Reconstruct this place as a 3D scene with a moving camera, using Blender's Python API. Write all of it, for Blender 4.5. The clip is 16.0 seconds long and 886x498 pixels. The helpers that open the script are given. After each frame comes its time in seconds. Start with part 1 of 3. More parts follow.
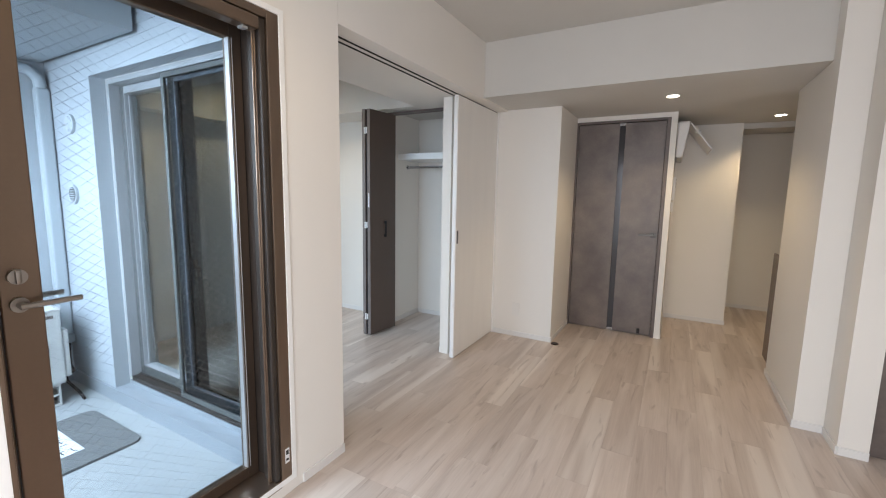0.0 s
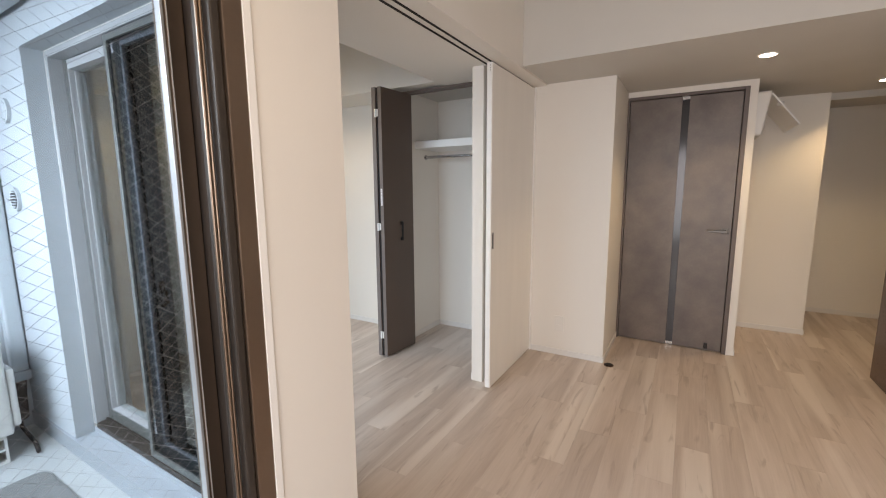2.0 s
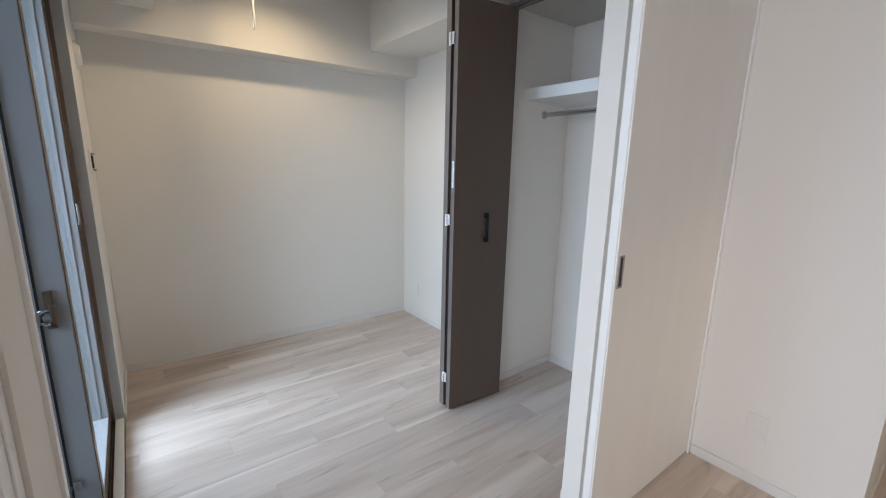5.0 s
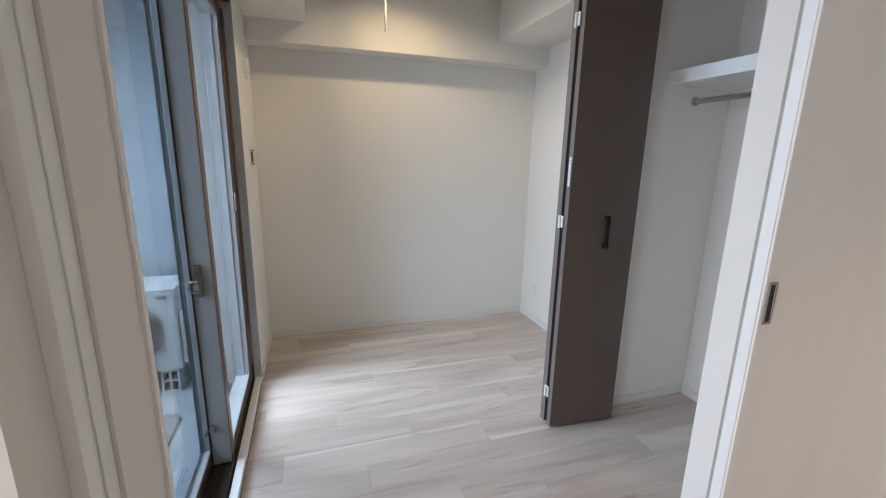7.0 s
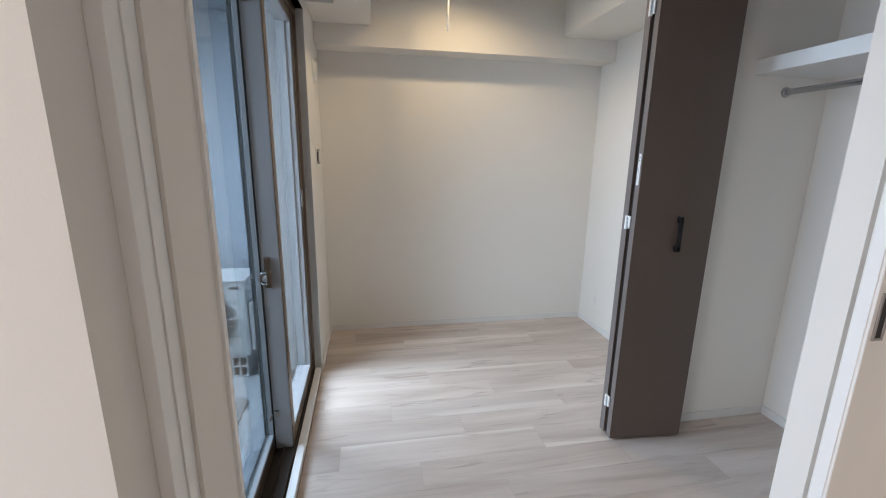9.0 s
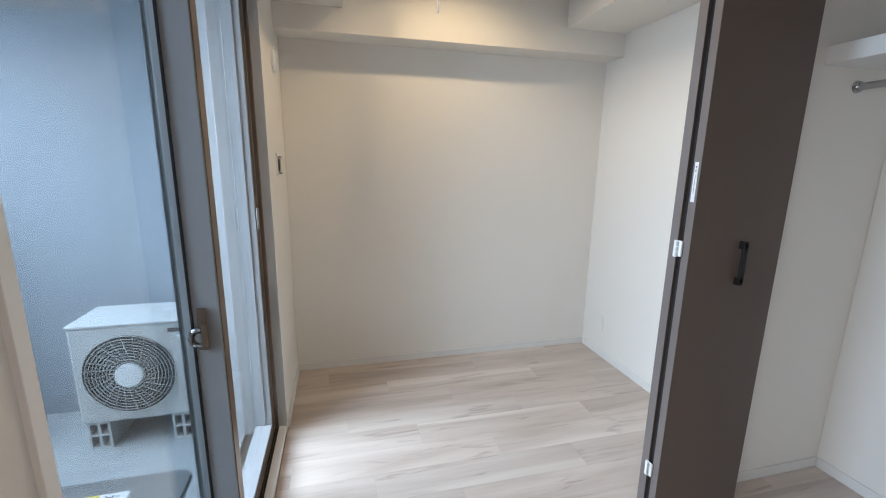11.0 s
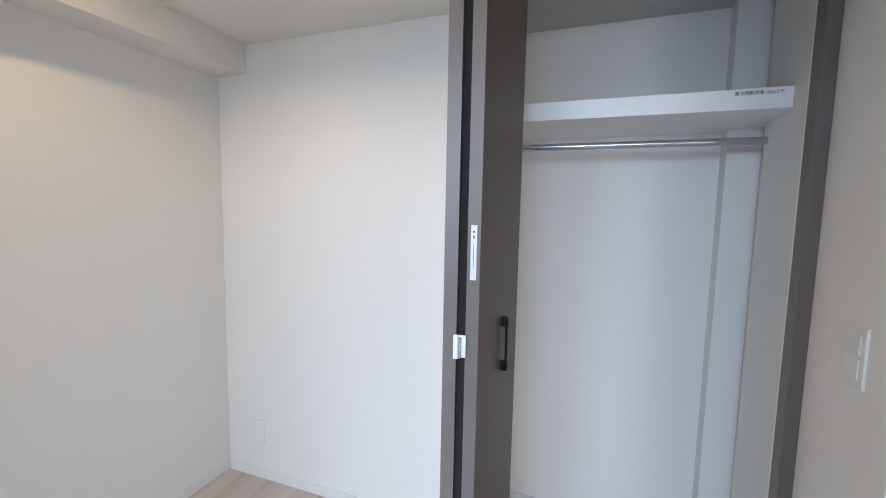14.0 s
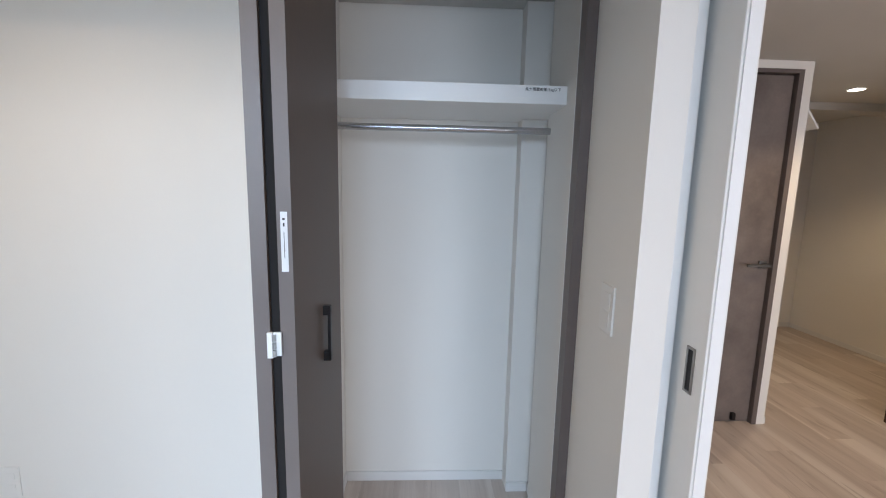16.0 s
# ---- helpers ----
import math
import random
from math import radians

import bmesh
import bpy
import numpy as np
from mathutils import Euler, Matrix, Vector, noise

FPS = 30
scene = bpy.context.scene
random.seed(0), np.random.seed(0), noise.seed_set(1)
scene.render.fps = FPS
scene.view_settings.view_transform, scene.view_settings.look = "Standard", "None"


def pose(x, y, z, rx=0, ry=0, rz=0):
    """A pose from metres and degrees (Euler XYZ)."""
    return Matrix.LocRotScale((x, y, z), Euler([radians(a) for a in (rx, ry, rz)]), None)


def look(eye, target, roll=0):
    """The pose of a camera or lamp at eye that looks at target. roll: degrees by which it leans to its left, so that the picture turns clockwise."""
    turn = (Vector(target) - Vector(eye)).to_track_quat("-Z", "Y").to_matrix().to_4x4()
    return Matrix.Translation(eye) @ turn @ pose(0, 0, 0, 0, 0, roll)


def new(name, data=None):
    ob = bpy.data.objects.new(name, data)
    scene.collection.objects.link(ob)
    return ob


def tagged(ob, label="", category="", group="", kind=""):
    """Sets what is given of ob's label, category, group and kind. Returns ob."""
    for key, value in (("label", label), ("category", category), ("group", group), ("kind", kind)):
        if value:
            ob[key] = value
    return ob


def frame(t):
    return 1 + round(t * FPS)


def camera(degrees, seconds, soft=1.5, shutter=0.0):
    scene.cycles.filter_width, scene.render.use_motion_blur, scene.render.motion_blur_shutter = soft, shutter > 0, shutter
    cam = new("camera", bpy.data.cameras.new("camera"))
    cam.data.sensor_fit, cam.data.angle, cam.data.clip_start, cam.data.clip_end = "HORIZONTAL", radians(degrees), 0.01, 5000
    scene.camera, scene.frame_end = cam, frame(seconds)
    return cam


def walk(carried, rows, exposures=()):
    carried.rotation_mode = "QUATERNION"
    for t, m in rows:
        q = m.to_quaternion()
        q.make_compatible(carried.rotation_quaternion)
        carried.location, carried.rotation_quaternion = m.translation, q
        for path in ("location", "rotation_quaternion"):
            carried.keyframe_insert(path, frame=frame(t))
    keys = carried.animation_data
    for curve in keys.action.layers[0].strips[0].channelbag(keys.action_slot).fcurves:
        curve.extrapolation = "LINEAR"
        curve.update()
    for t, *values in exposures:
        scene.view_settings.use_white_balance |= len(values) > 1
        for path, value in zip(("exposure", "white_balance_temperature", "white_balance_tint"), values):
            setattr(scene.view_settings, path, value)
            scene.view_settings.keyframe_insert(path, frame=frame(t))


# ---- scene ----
cam = camera(93.7, 16.0, soft=1.1)
PATH = [
    (0, (1.445, -1.291, 1.289), (0.481, 0.442, 1.032), 1.0),
    (0.5, (1.375, -1.279, 1.277), (0.358, 0.425, 1.025), 0.7),
    (1, (1.258, -1.159, 1.289), (0.218, 0.53, 1.033), 0.1),
    (1.5, (1.139, -1.006, 1.291), (0.108, 0.686, 1.022), -0.3),
    (2, (1.027, -0.821, 1.297), (0.022, 0.884, 1.007), -0.4),
    (2.5, (0.974, -0.576, 1.302), (-0.032, 1.123, 0.978), -0.3),
    (3, (0.909, -0.35, 1.301), (-0.151, 1.31, 0.954), -0.1),
    (3.5, (0.826, -0.142, 1.29), (-0.34, 1.444, 0.935), 0.4),
    (6, (0.614, 0.518, 1.296), (-1.134, 1.384, 0.853), 1.2),
    (6.5, (0.627, 0.53, 1.299), (-1.179, 1.265, 0.853), 1.3),
    (7, (0.632, 0.525, 1.297), (-1.221, 1.132, 0.851), 1.2),
    (7.5, (0.634, 0.51, 1.295), (-1.251, 1.011, 0.851), 1.1),
    (8, (0.635, 0.511, 1.29), (-1.27, 0.929, 0.847), 1.0),
    (8.5, (0.638, 0.513, 1.281), (-1.28, 0.867, 0.838), 0.9),
    (11, (0.174, 0.505, 1.287), (-1.723, 0.985, 0.874), 0.8),
    (11.5, (0.005, 0.561, 1.296), (-1.868, 1.166, 0.94), 1.0),
    (12, (-0.199, 0.537, 1.326), (-1.992, 1.364, 1.007), 1.6),
    (12.5, (-0.364, 0.562, 1.314), (-2.012, 1.663, 1.044), 2.0),
    (13, (-0.504, 0.642, 1.323), (-1.905, 2.05, 1.09), 2.0),
    (13.5, (-0.585, 0.683, 1.325), (-1.645, 2.366, 1.119), 1.7),
    (14, (-0.656, 0.698, 1.331), (-1.344, 2.566, 1.138), 1.1),
    (14.5, (-0.671, 0.689, 1.348), (-1.025, 2.647, 1.149), 0.8),
    (15, (-0.658, 0.694, 1.356), (-0.771, 2.68, 1.151), 0.8),
    (15.5, (-0.64, 0.714, 1.344), (-0.606, 2.702, 1.127), 0.8),
    (16, (-0.625, 0.735, 1.351), (-0.536, 2.711, 1.058), 1.2),
]
EXPOSURES = [(0, -0.03, 6000, 11), (1.0, -0.02, 6650, 14), (2.2, -0.02, 6700, 15), (3.0, -0.01, 6100, 12), (3.7, -0.03, 5800, 12), (6.0, -0.04, 5850, 12),
             (8.7, 0.0, 5900, 13), (11.0, 0.15, 5900, 12), (12.3, 0.19, 6050, 14), (13.2, 0.14, 5950, 15), (14.0, 0.12, 5900, 15), (16.0, 0.12, 5950, 15)]
walk(cam, [(t, look(eye, target, roll)) for t, eye, target, roll in PATH], EXPOSURES)

# ---- light and exposure ----
world = bpy.data.worlds.new("sky")
scene.world = world
world.use_nodes = True
_nt = world.node_tree
_sky = _nt.nodes.new("ShaderNodeTexSky")
_sky.sky_type, _sky.sun_disc = "NISHITA", False
_sky.sun_elevation, _sky.sun_rotation = radians(64), radians(158)
_sky.dust_density = 2.0
_nt.links.new(_sky.outputs[0], _nt.nodes["Background"].inputs[0])
_nt.nodes["Background"].inputs[1].default_value = 0.08


def lamp(name, kind, m, energy, color, size=0.1, size_y=None, spot=None):
    d = bpy.data.lights.new(name, kind)
    d.energy, d.color = energy, color
    if kind == "AREA":
        d.shape, d.size, d.size_y = ("RECTANGLE", size, size_y) if size_y else ("DISK", size, size)
    elif kind == "SUN":
        d.angle = radians(size)
    else:
        d.shadow_soft_size = size
        if spot:
            d.spot_size, d.spot_blend = radians(spot), 0.6
    ob = new(name, d)
    ob.matrix_world = m
    return ob


DAY = (0.77, 0.885, 1.0)
WARM = (1.0, 0.72, 0.38)
lamp("sun", "SUN", look((2, -5, 11), (0, 0, 0)), 0.6, (1.0, 0.96, 0.9), 15)
# area lamps stand in for daylight: balcony's open side, and an added unseen window behind the walker
lamp("balcony_daylight", "AREA", look((-1.1, -1.56, 1.72), (-1.2, 0.75, 0.12)), 108, DAY, 2.1, 1.05).data.spread = radians(120)
lamp("window_daylight_fill", "AREA", look((1.55, -2.40, 1.10), (1.55, -0.4, 0.15)), 78, (1.0, 0.972, 0.965), 2.3, 1.9)
for _x, _y in ((1.362, 2.305), (2.190, 3.465)):
    lamp("downlight_lamp", "SPOT", look((_x, _y, 2.02), (_x, _y, 0)), 24, WARM, 0.03, spot=128)
lamp("bedroom_lamp", "SPOT", look((-1.63, 1.10, 2.41), (-1.63, 1.10, 0)), 25, WARM, 0.04, spot=142)
lamp("living_lamp", "SPOT", look((0.85, -0.80, 2.41), (0.85, -0.80, 0)), 20, WARM, 0.05, spot=160)

# ---- materials ----


def material(name, color, rough=0.6, metal=0.0, vary=0.06, scale=3.0, fine=120.0, bump=0.0, stretch=(1, 1, 1), coords="Object",
             blotch=None):
    """A surface with broad and fine variation, and fine relief."""
    m = bpy.data.materials.new(name)
    m.use_nodes = True
    nt = m.node_tree
    n, link = nt.nodes, nt.links.new
    p = n["Principled BSDF"]
    p.inputs["Metallic"].default_value = metal
    tc = n.new("ShaderNodeTexCoord")
    mp = n.new("ShaderNodeMapping")
    mp.inputs["Scale"].default_value = stretch
    link(tc.outputs[coords], mp.inputs[0])
    broad, grain = n.new("ShaderNodeTexNoise"), n.new("ShaderNodeTexNoise")
    for tex, s, det in ((broad, scale, 4), (grain, fine, 3)):
        tex.inputs["Scale"].default_value, tex.inputs["Detail"].default_value = s, det
        link(mp.outputs[0], tex.inputs[0])
    ramp = n.new("ShaderNodeValToRGB")
    ramp.color_ramp.elements[0].position, ramp.color_ramp.elements[1].position = 0.3, 0.7
    a = [c * (1 - vary) for c in color]
    b = blotch or [min(1, c * (1 + vary)) for c in color]
    ramp.color_ramp.elements[0].color, ramp.color_ramp.elements[1].color = (*a, 1), (*b, 1)
    link(broad.outputs[0], ramp.inputs[0])
    mix = n.new("ShaderNodeMix")
    mix.data_type, mix.blend_type = "RGBA", "MULTIPLY"
    mix.inputs[0].default_value = 1.0
    link(ramp.outputs[0], mix.inputs[6])
    g2 = n.new("ShaderNodeMapRange")
    g2.inputs[1].default_value, g2.inputs[2].default_value = 0.3, 0.7
    g2.inputs[3].default_value, g2.inputs[4].default_value = 1 - vary * 0.6, 1.0
    link(grain.outputs[0], g2.inputs[0])
    link(g2.outputs[0], mix.inputs[7])
    out = mix.outputs[2]
    link(out, p.inputs["Base Color"])
    rr = n.new("ShaderNodeMapRange")
    rr.inputs[3].default_value, rr.inputs[4].default_value = max(0.02, rough - 0.06), min(1, rough + 0.06)
    link(broad.outputs[0], rr.inputs[0])
    link(rr.outputs[0], p.inputs["Roughness"])
    if bump:
        bp = n.new("ShaderNodeBump")
        bp.inputs["Strength"].default_value, bp.inputs["Distance"].default_value = bump, 0.002
        link(grain.outputs[0], bp.inputs["Height"])
        link(bp.outputs[0], p.inputs["Normal"])
    return m


def glass_material(name, tint, gloss=0.6):
    m = bpy.data.materials.new(name)
    m.use_nodes = True
    n, link = m.node_tree.nodes, m.node_tree.links.new
    n.remove(n["Principled BSDF"])
    clear, shiny = n.new("ShaderNodeBsdfTransparent"), n.new("ShaderNodeBsdfGlossy")
    clear.inputs[0].default_value = (*tint, 1)
    shiny.inputs["Roughness"].default_value = 0.01
    facing, power, scale, mx = n.new("ShaderNodeLayerWeight"), n.new("ShaderNodeMath"), n.new("ShaderNodeMath"), n.new("ShaderNodeMixShader")
    facing.inputs["Blend"].default_value = 0.5
    power.operation, scale.operation = "POWER", "MULTIPLY_ADD"
    power.inputs[1].default_value = 5.0
    scale.inputs[1].default_value, scale.inputs[2].default_value = gloss, 0.022
    link(facing.outputs["Facing"], power.inputs[0])
    link(power.outputs[0], scale.inputs[0])
    link(scale.outputs[0], mx.inputs[0])
    link(clear.outputs[0], mx.inputs[1])
    link(shiny.outputs[0], mx.inputs[2])
    link(mx.outputs[0], n["Material Output"].inputs[0])
    return m


def glow_material(name, color, strength):
    m = bpy.data.materials.new(name)
    m.use_nodes = True
    p = m.node_tree.nodes["Principled BSDF"]
    p.inputs["Base Color"].default_value = (*color, 1)
    p.inputs["Emission Color"].default_value = (*color, 1)
    p.inputs["Emission Strength"].default_value = strength
    return m


WALLPAPER = material("wallpaper", (0.765, 0.732, 0.680), 0.85, vary=0.02, scale=1.2, fine=520, bump=0.10, stretch=(1, 1, 0.5))
# white paper too, but darkened: the ceilings' weaker daylight is put into the colour
CEILING = material("ceiling_paper_shaded", (0.59, 0.572, 0.535), 0.9, vary=0.02, fine=420, bump=0.1)
WHITE_TRIM = material("white_trim", (0.83, 0.82, 0.80), 0.45, vary=0.02, fine=200)
BASEBOARD = material("baseboard_film", (0.72, 0.70, 0.675), 0.6, vary=0.02)
WHITE_PANEL = material("white_sheet_panel", (0.79, 0.765, 0.725), 0.5, vary=0.02, scale=2, fine=180, bump=0.08, stretch=(6, 6, 0.6))


def plank_material():
    """Whitewashed oak: long grain, pale sapwood bands, small dark flecks; every board differs."""
    m = bpy.data.materials.new("oak_plank")
    m.use_nodes = True
    n, link = m.node_tree.nodes, m.node_tree.links.new
    p = n["Principled BSDF"]
    tc, info, shift = n.new("ShaderNodeTexCoord"), n.new("ShaderNodeObjectInfo"), n.new("ShaderNodeVectorMath")
    mul = n.new("ShaderNodeMath")
    mul.operation = "MULTIPLY"
    mul.inputs[1].default_value = 173.0
    link(info.outputs["Random"], mul.inputs[0])
    shift.operation = "ADD"
    link(tc.outputs["Object"], shift.inputs[0])
    link(mul.outputs[0], shift.inputs[1])

    def tex(sx, sy, scale, detail, distort=0.0):
        mp, no = n.new("ShaderNodeMapping"), n.new("ShaderNodeTexNoise")
        mp.inputs["Scale"].default_value = (sx, sy, 1)
        link(shift.outputs[0], mp.inputs[0])
        link(mp.outputs[0], no.inputs[0])
        no.inputs["Scale"].default_value, no.inputs["Detail"].default_value = scale, detail
        no.inputs["Distortion"].default_value = distort
        return no.outputs[0]

    def ramp(src, stops):
        r = n.new("ShaderNodeValToRGB")
        while len(r.color_ramp.elements) < len(stops):
            r.color_ramp.elements.new(0.5)
        for e, (at, c) in zip(r.color_ramp.elements, stops):
            e.position, e.color = at, (*c, 1)
        link(src, r.inputs[0])
        return r.outputs[0]

    def mixed(kind, fac, a, c):
        x = n.new("ShaderNodeMix")
        x.data_type, x.blend_type = "RGBA", kind
        if isinstance(fac, float):
            x.inputs[0].default_value = fac
        else:
            link(fac, x.inputs[0])
        for k, v in ((6, a), (7, c)):
            if isinstance(v, tuple):
                x.inputs[k].default_value = (*v, 1)
            else:
                link(v, x.inputs[k])
        return x.outputs[2]

    base = ramp(tex(1.5, 0.16, 6.0, 5, 0.8), [(0.27, (0.445, 0.364, 0.308)), (0.52, (0.560, 0.475, 0.413)), (0.76, (0.635, 0.552, 0.490))])
    grain = ramp(tex(9, 0.30, 16.0, 3), [(0.3, (0.92, 0.91, 0.905)), (0.7, (1.0, 1.0, 1.0))])
    col = mixed("MULTIPLY", 1.0, base, grain)
    band = ramp(tex(2.2, 0.10, 3.2, 1), [(0.57, (0, 0, 0)), (0.65, (1, 1, 1))])
    col = mixed("MIX", mixed("MULTIPLY", 1.0, band, (0.58, 0.58, 0.58)), col, (0.74, 0.67, 0.60))
    fleck = ramp(tex(3.2, 0.42, 7.0, 4, 0.9), [(0.28, (1, 1, 1)), (0.40, (0, 0, 0))])
    col = mixed("MIX", mixed("MULTIPLY", 1.0, fleck, (0.55, 0.55, 0.55)), col, (0.31, 0.245, 0.20))
    tone = n.new("ShaderNodeMapRange")
    tone.inputs[3].default_value, tone.inputs[4].default_value = 0.93, 1.04
    link(info.outputs["Random"], tone.inputs[0])
    col = mixed("MULTIPLY", 1.0, col, tone.outputs[0])
    link(col, p.inputs["Base Color"])
    p.inputs["Roughness"].default_value = 0.34
    bp = n.new("ShaderNodeBump")
    bp.inputs["Strength"].default_value, bp.inputs["Distance"].default_value = 0.06, 0.001
    link(tex(9, 0.30, 16.0, 3), bp.inputs["Height"])
    link(bp.outputs[0], p.inputs["Normal"])
    return m


PLANK = plank_material()
GAP = material("plank_gap", (0.40, 0.33, 0.28), 0.8)
WALL_PLASTIC = material("off_white_plastic", (0.755, 0.728, 0.685), 0.5, vary=0.01)
DOOR_BROWN = material("mottled_grey_brown", (0.126, 0.102, 0.092), 0.38, vary=0.17, scale=4.4, fine=60, bump=0.05, blotch=(0.206, 0.169, 0.150))
DOOR_FRAME = material("dark_taupe_frame", (0.128, 0.102, 0.092), 0.45, vary=0.05, scale=6)
BIFOLD = material("taupe_laminate", (0.108, 0.079, 0.064), 0.48, vary=0.06, scale=5, fine=90, bump=0.05, stretch=(1, 1, 0.3))
BIFOLD_EDGE = material("taupe_edge_band", (0.165, 0.140, 0.130), 0.4, vary=0.04, scale=6)
# near-black for gaskets and hoses, and for shade painted into gaps and openings
DARK = material("dark_gasket_and_shade", (0.016, 0.013, 0.012), 0.92)
BLACK_METAL = material("matt_black_metal", (0.025, 0.022, 0.022), 0.4, 0.6)
CHROME = material("brushed_chrome", (0.50, 0.50, 0.51), 0.24, 1.0, vary=0.04)
SATIN = material("satin_nickel", (0.36, 0.335, 0.31), 0.34, 1.0, vary=0.05)
BRONZE = material("bronze_aluminium", (0.215, 0.160, 0.120), 0.30, 0.85, vary=0.05, scale=3, fine=90)
SASH_GREY = material("grey_sash_coat", (0.33, 0.335, 0.345), 0.45, 0.1, vary=0.03, scale=3)
DARK_BRONZE = material("dark_bronze_track", (0.055, 0.045, 0.038), 0.45, 0.5, vary=0.06)
GREY_ALU = material("grey_aluminium", (0.125, 0.13, 0.125), 0.42, 0.4, vary=0.04, scale=3)
SILVER = material("pale_aluminium", (0.55, 0.56, 0.57), 0.35, 0.7, vary=0.04)
SMOKED = material("smoked_slit", (0.05, 0.05, 0.055), 0.12, 0.3, vary=0.03)
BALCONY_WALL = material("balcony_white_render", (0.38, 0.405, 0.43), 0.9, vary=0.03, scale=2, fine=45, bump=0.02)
BALCONY_FLOOR = material("balcony_vinyl", (0.36, 0.375, 0.375), 0.7, vary=0.08, scale=3, fine=60, bump=0.15)
KERB = material("grey_waterproof_coat", (0.30, 0.325, 0.35), 0.55, vary=0.06, scale=4)
MAT = material("grey_rubber_mat", (0.15, 0.155, 0.155), 0.75, vary=0.1, scale=5, fine=200, bump=0.2)
PLASTIC = material("ivory_plastic", (0.56, 0.555, 0.53), 0.4, vary=0.03)
WHITE_PLASTIC = material("white_plastic", (0.82, 0.81, 0.79), 0.35, vary=0.02)
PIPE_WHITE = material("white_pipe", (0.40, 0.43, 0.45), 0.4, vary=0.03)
COUNTER_BROWN = material("dark_red_brown_panel", (0.085, 0.045, 0.032), 0.25, vary=0.1, scale=4, stretch=(1, 1, 0.2))
PAPER = material("white_paper", (0.74, 0.74, 0.74), 0.6, vary=0.01)
YELLOW = material("yellow_film", (0.75, 0.60, 0.08), 0.5, vary=0.02)
INK = material("black_ink", (0.03, 0.03, 0.03), 0.6, vary=0.01)
ORANGE = material("dark_brown_rubber", (0.09, 0.045, 0.03), 0.5)
WIRE = material("glass_wire", (0.20, 0.21, 0.22), 0.5, 0.4)
LEVER_GREY = material("dark_satin_lever", (0.13, 0.125, 0.12), 0.4, 0.8, vary=0.04)
SCREEN = bpy.data.materials.new("insect_screen_mesh")
SCREEN.use_nodes = True
_n = SCREEN.node_tree
_n.nodes.remove(_n.nodes["Principled BSDF"])
_t = _n.nodes.new("ShaderNodeBsdfTransparent")
_t.inputs[0].default_value = (0.66, 0.68, 0.70, 1)
_n.links.new(_t.outputs[0], _n.nodes["Material Output"].inputs[0])
GLASS = glass_material("clear_glass", (0.93, 0.96, 0.96))
WIRED_GLASS = glass_material("wired_glass", (0.81, 0.845, 0.86))
GLOW = glow_material("lamp_diffuser", (1.0, 0.86, 0.66), 9.0)

# ---- building blocks ----


def bm_box(x0, x1, y0, y1, z0, z1, bevel=0.0, bm=None):
    bm = bm or bmesh.new()
    m = Matrix.Translation(((x0 + x1) / 2, (y0 + y1) / 2, (z0 + z1) / 2)) @ Matrix.Diagonal((x1 - x0, y1 - y0, z1 - z0, 1))
    vs = bmesh.ops.create_cube(bm, size=1, matrix=m)["verts"]
    if bevel:
        es = list({e for v in vs for e in v.link_edges})
        bmesh.ops.bevel(bm, geom=es, offset=bevel, segments=2, profile=0.5, affect="EDGES")
    return bm


def bm_boxes(rows, bevel=0.0):
    bm = bmesh.new()
    for r in rows:
        bm_box(*r, bevel=bevel, bm=bm)
    return bm


def bm_cyl(p0, p1, r, seg=20, r2=None, bm=None):
    bm = bm or bmesh.new()
    p0, p1 = Vector(p0), Vector(p1)
    d = p1 - p0
    m = Matrix.Translation((p0 + p1) / 2) @ d.to_track_quat("Z", "Y").to_matrix().to_4x4()
    bmesh.ops.create_cone(bm, cap_ends=True, segments=seg, radius1=r, radius2=r if r2 is None else r2, depth=d.length, matrix=m)
    return bm


def bm_tube(points, r, seg=10, bm=None):
    """A round bar along a line of points."""
    bm = bm or bmesh.new()
    pts = [Vector(p) for p in points]
    rings = []
    for i, p in enumerate(pts):
        d = (pts[min(i + 1, len(pts) - 1)] - pts[max(i - 1, 0)]).normalized()
        q = d.to_track_quat("Z", "Y")
        rings.append([bm.verts.new(p + q @ Vector((r * math.cos(a), r * math.sin(a), 0)))
                      for a in (2 * math.pi * k / seg for k in range(seg))])
    for a, b in zip(rings, rings[1:]):
        for k in range(seg):
            bm.faces.new((a[k], a[(k + 1) % seg], b[(k + 1) % seg], b[k]))
    bm.faces.new(rings[0][::-1])
    bm.faces.new(rings[-1])
    return bm


def mesh_of(name, bm, mat, smooth=False):
    me = bpy.data.meshes.new(name)
    bmesh.ops.recalc_face_normals(bm, faces=bm.faces)
    bm.to_mesh(me)
    bm.free()
    me.materials.append(mat)
    if smooth:
        me.polygons.foreach_set("use_smooth", [True] * len(me.polygons))
        me.set_sharp_from_angle(angle=radians(35))
    return me


def thing(name, label, category, at=(0, 0, 0), group="", kind=""):
    """An Empty at the thing's base; its parts keep world places."""
    ob = new(name)
    ob.empty_display_size = 0.05
    ob.location = at
    return tagged(ob, label, category, group, kind)


def part(name, bm, mat, parent, label="", smooth=False):
    ob = new(name, mesh_of(name, bm, mat, smooth))
    ob.parent = parent
    ob.matrix_parent_inverse = Matrix() if parent.parent else Matrix.Translation(-parent.location)
    return tagged(ob, label)


def solid(name, bm, mat, label, category, kind="", group="", smooth=False):
    return tagged(new(name, mesh_of(name, bm, mat, smooth)), label, category, group, kind)


def structure(name, rows, mat, label, category="wall", bevel=0.0):
    return solid(name, bm_boxes(rows, bevel), mat, label, category, "structure")


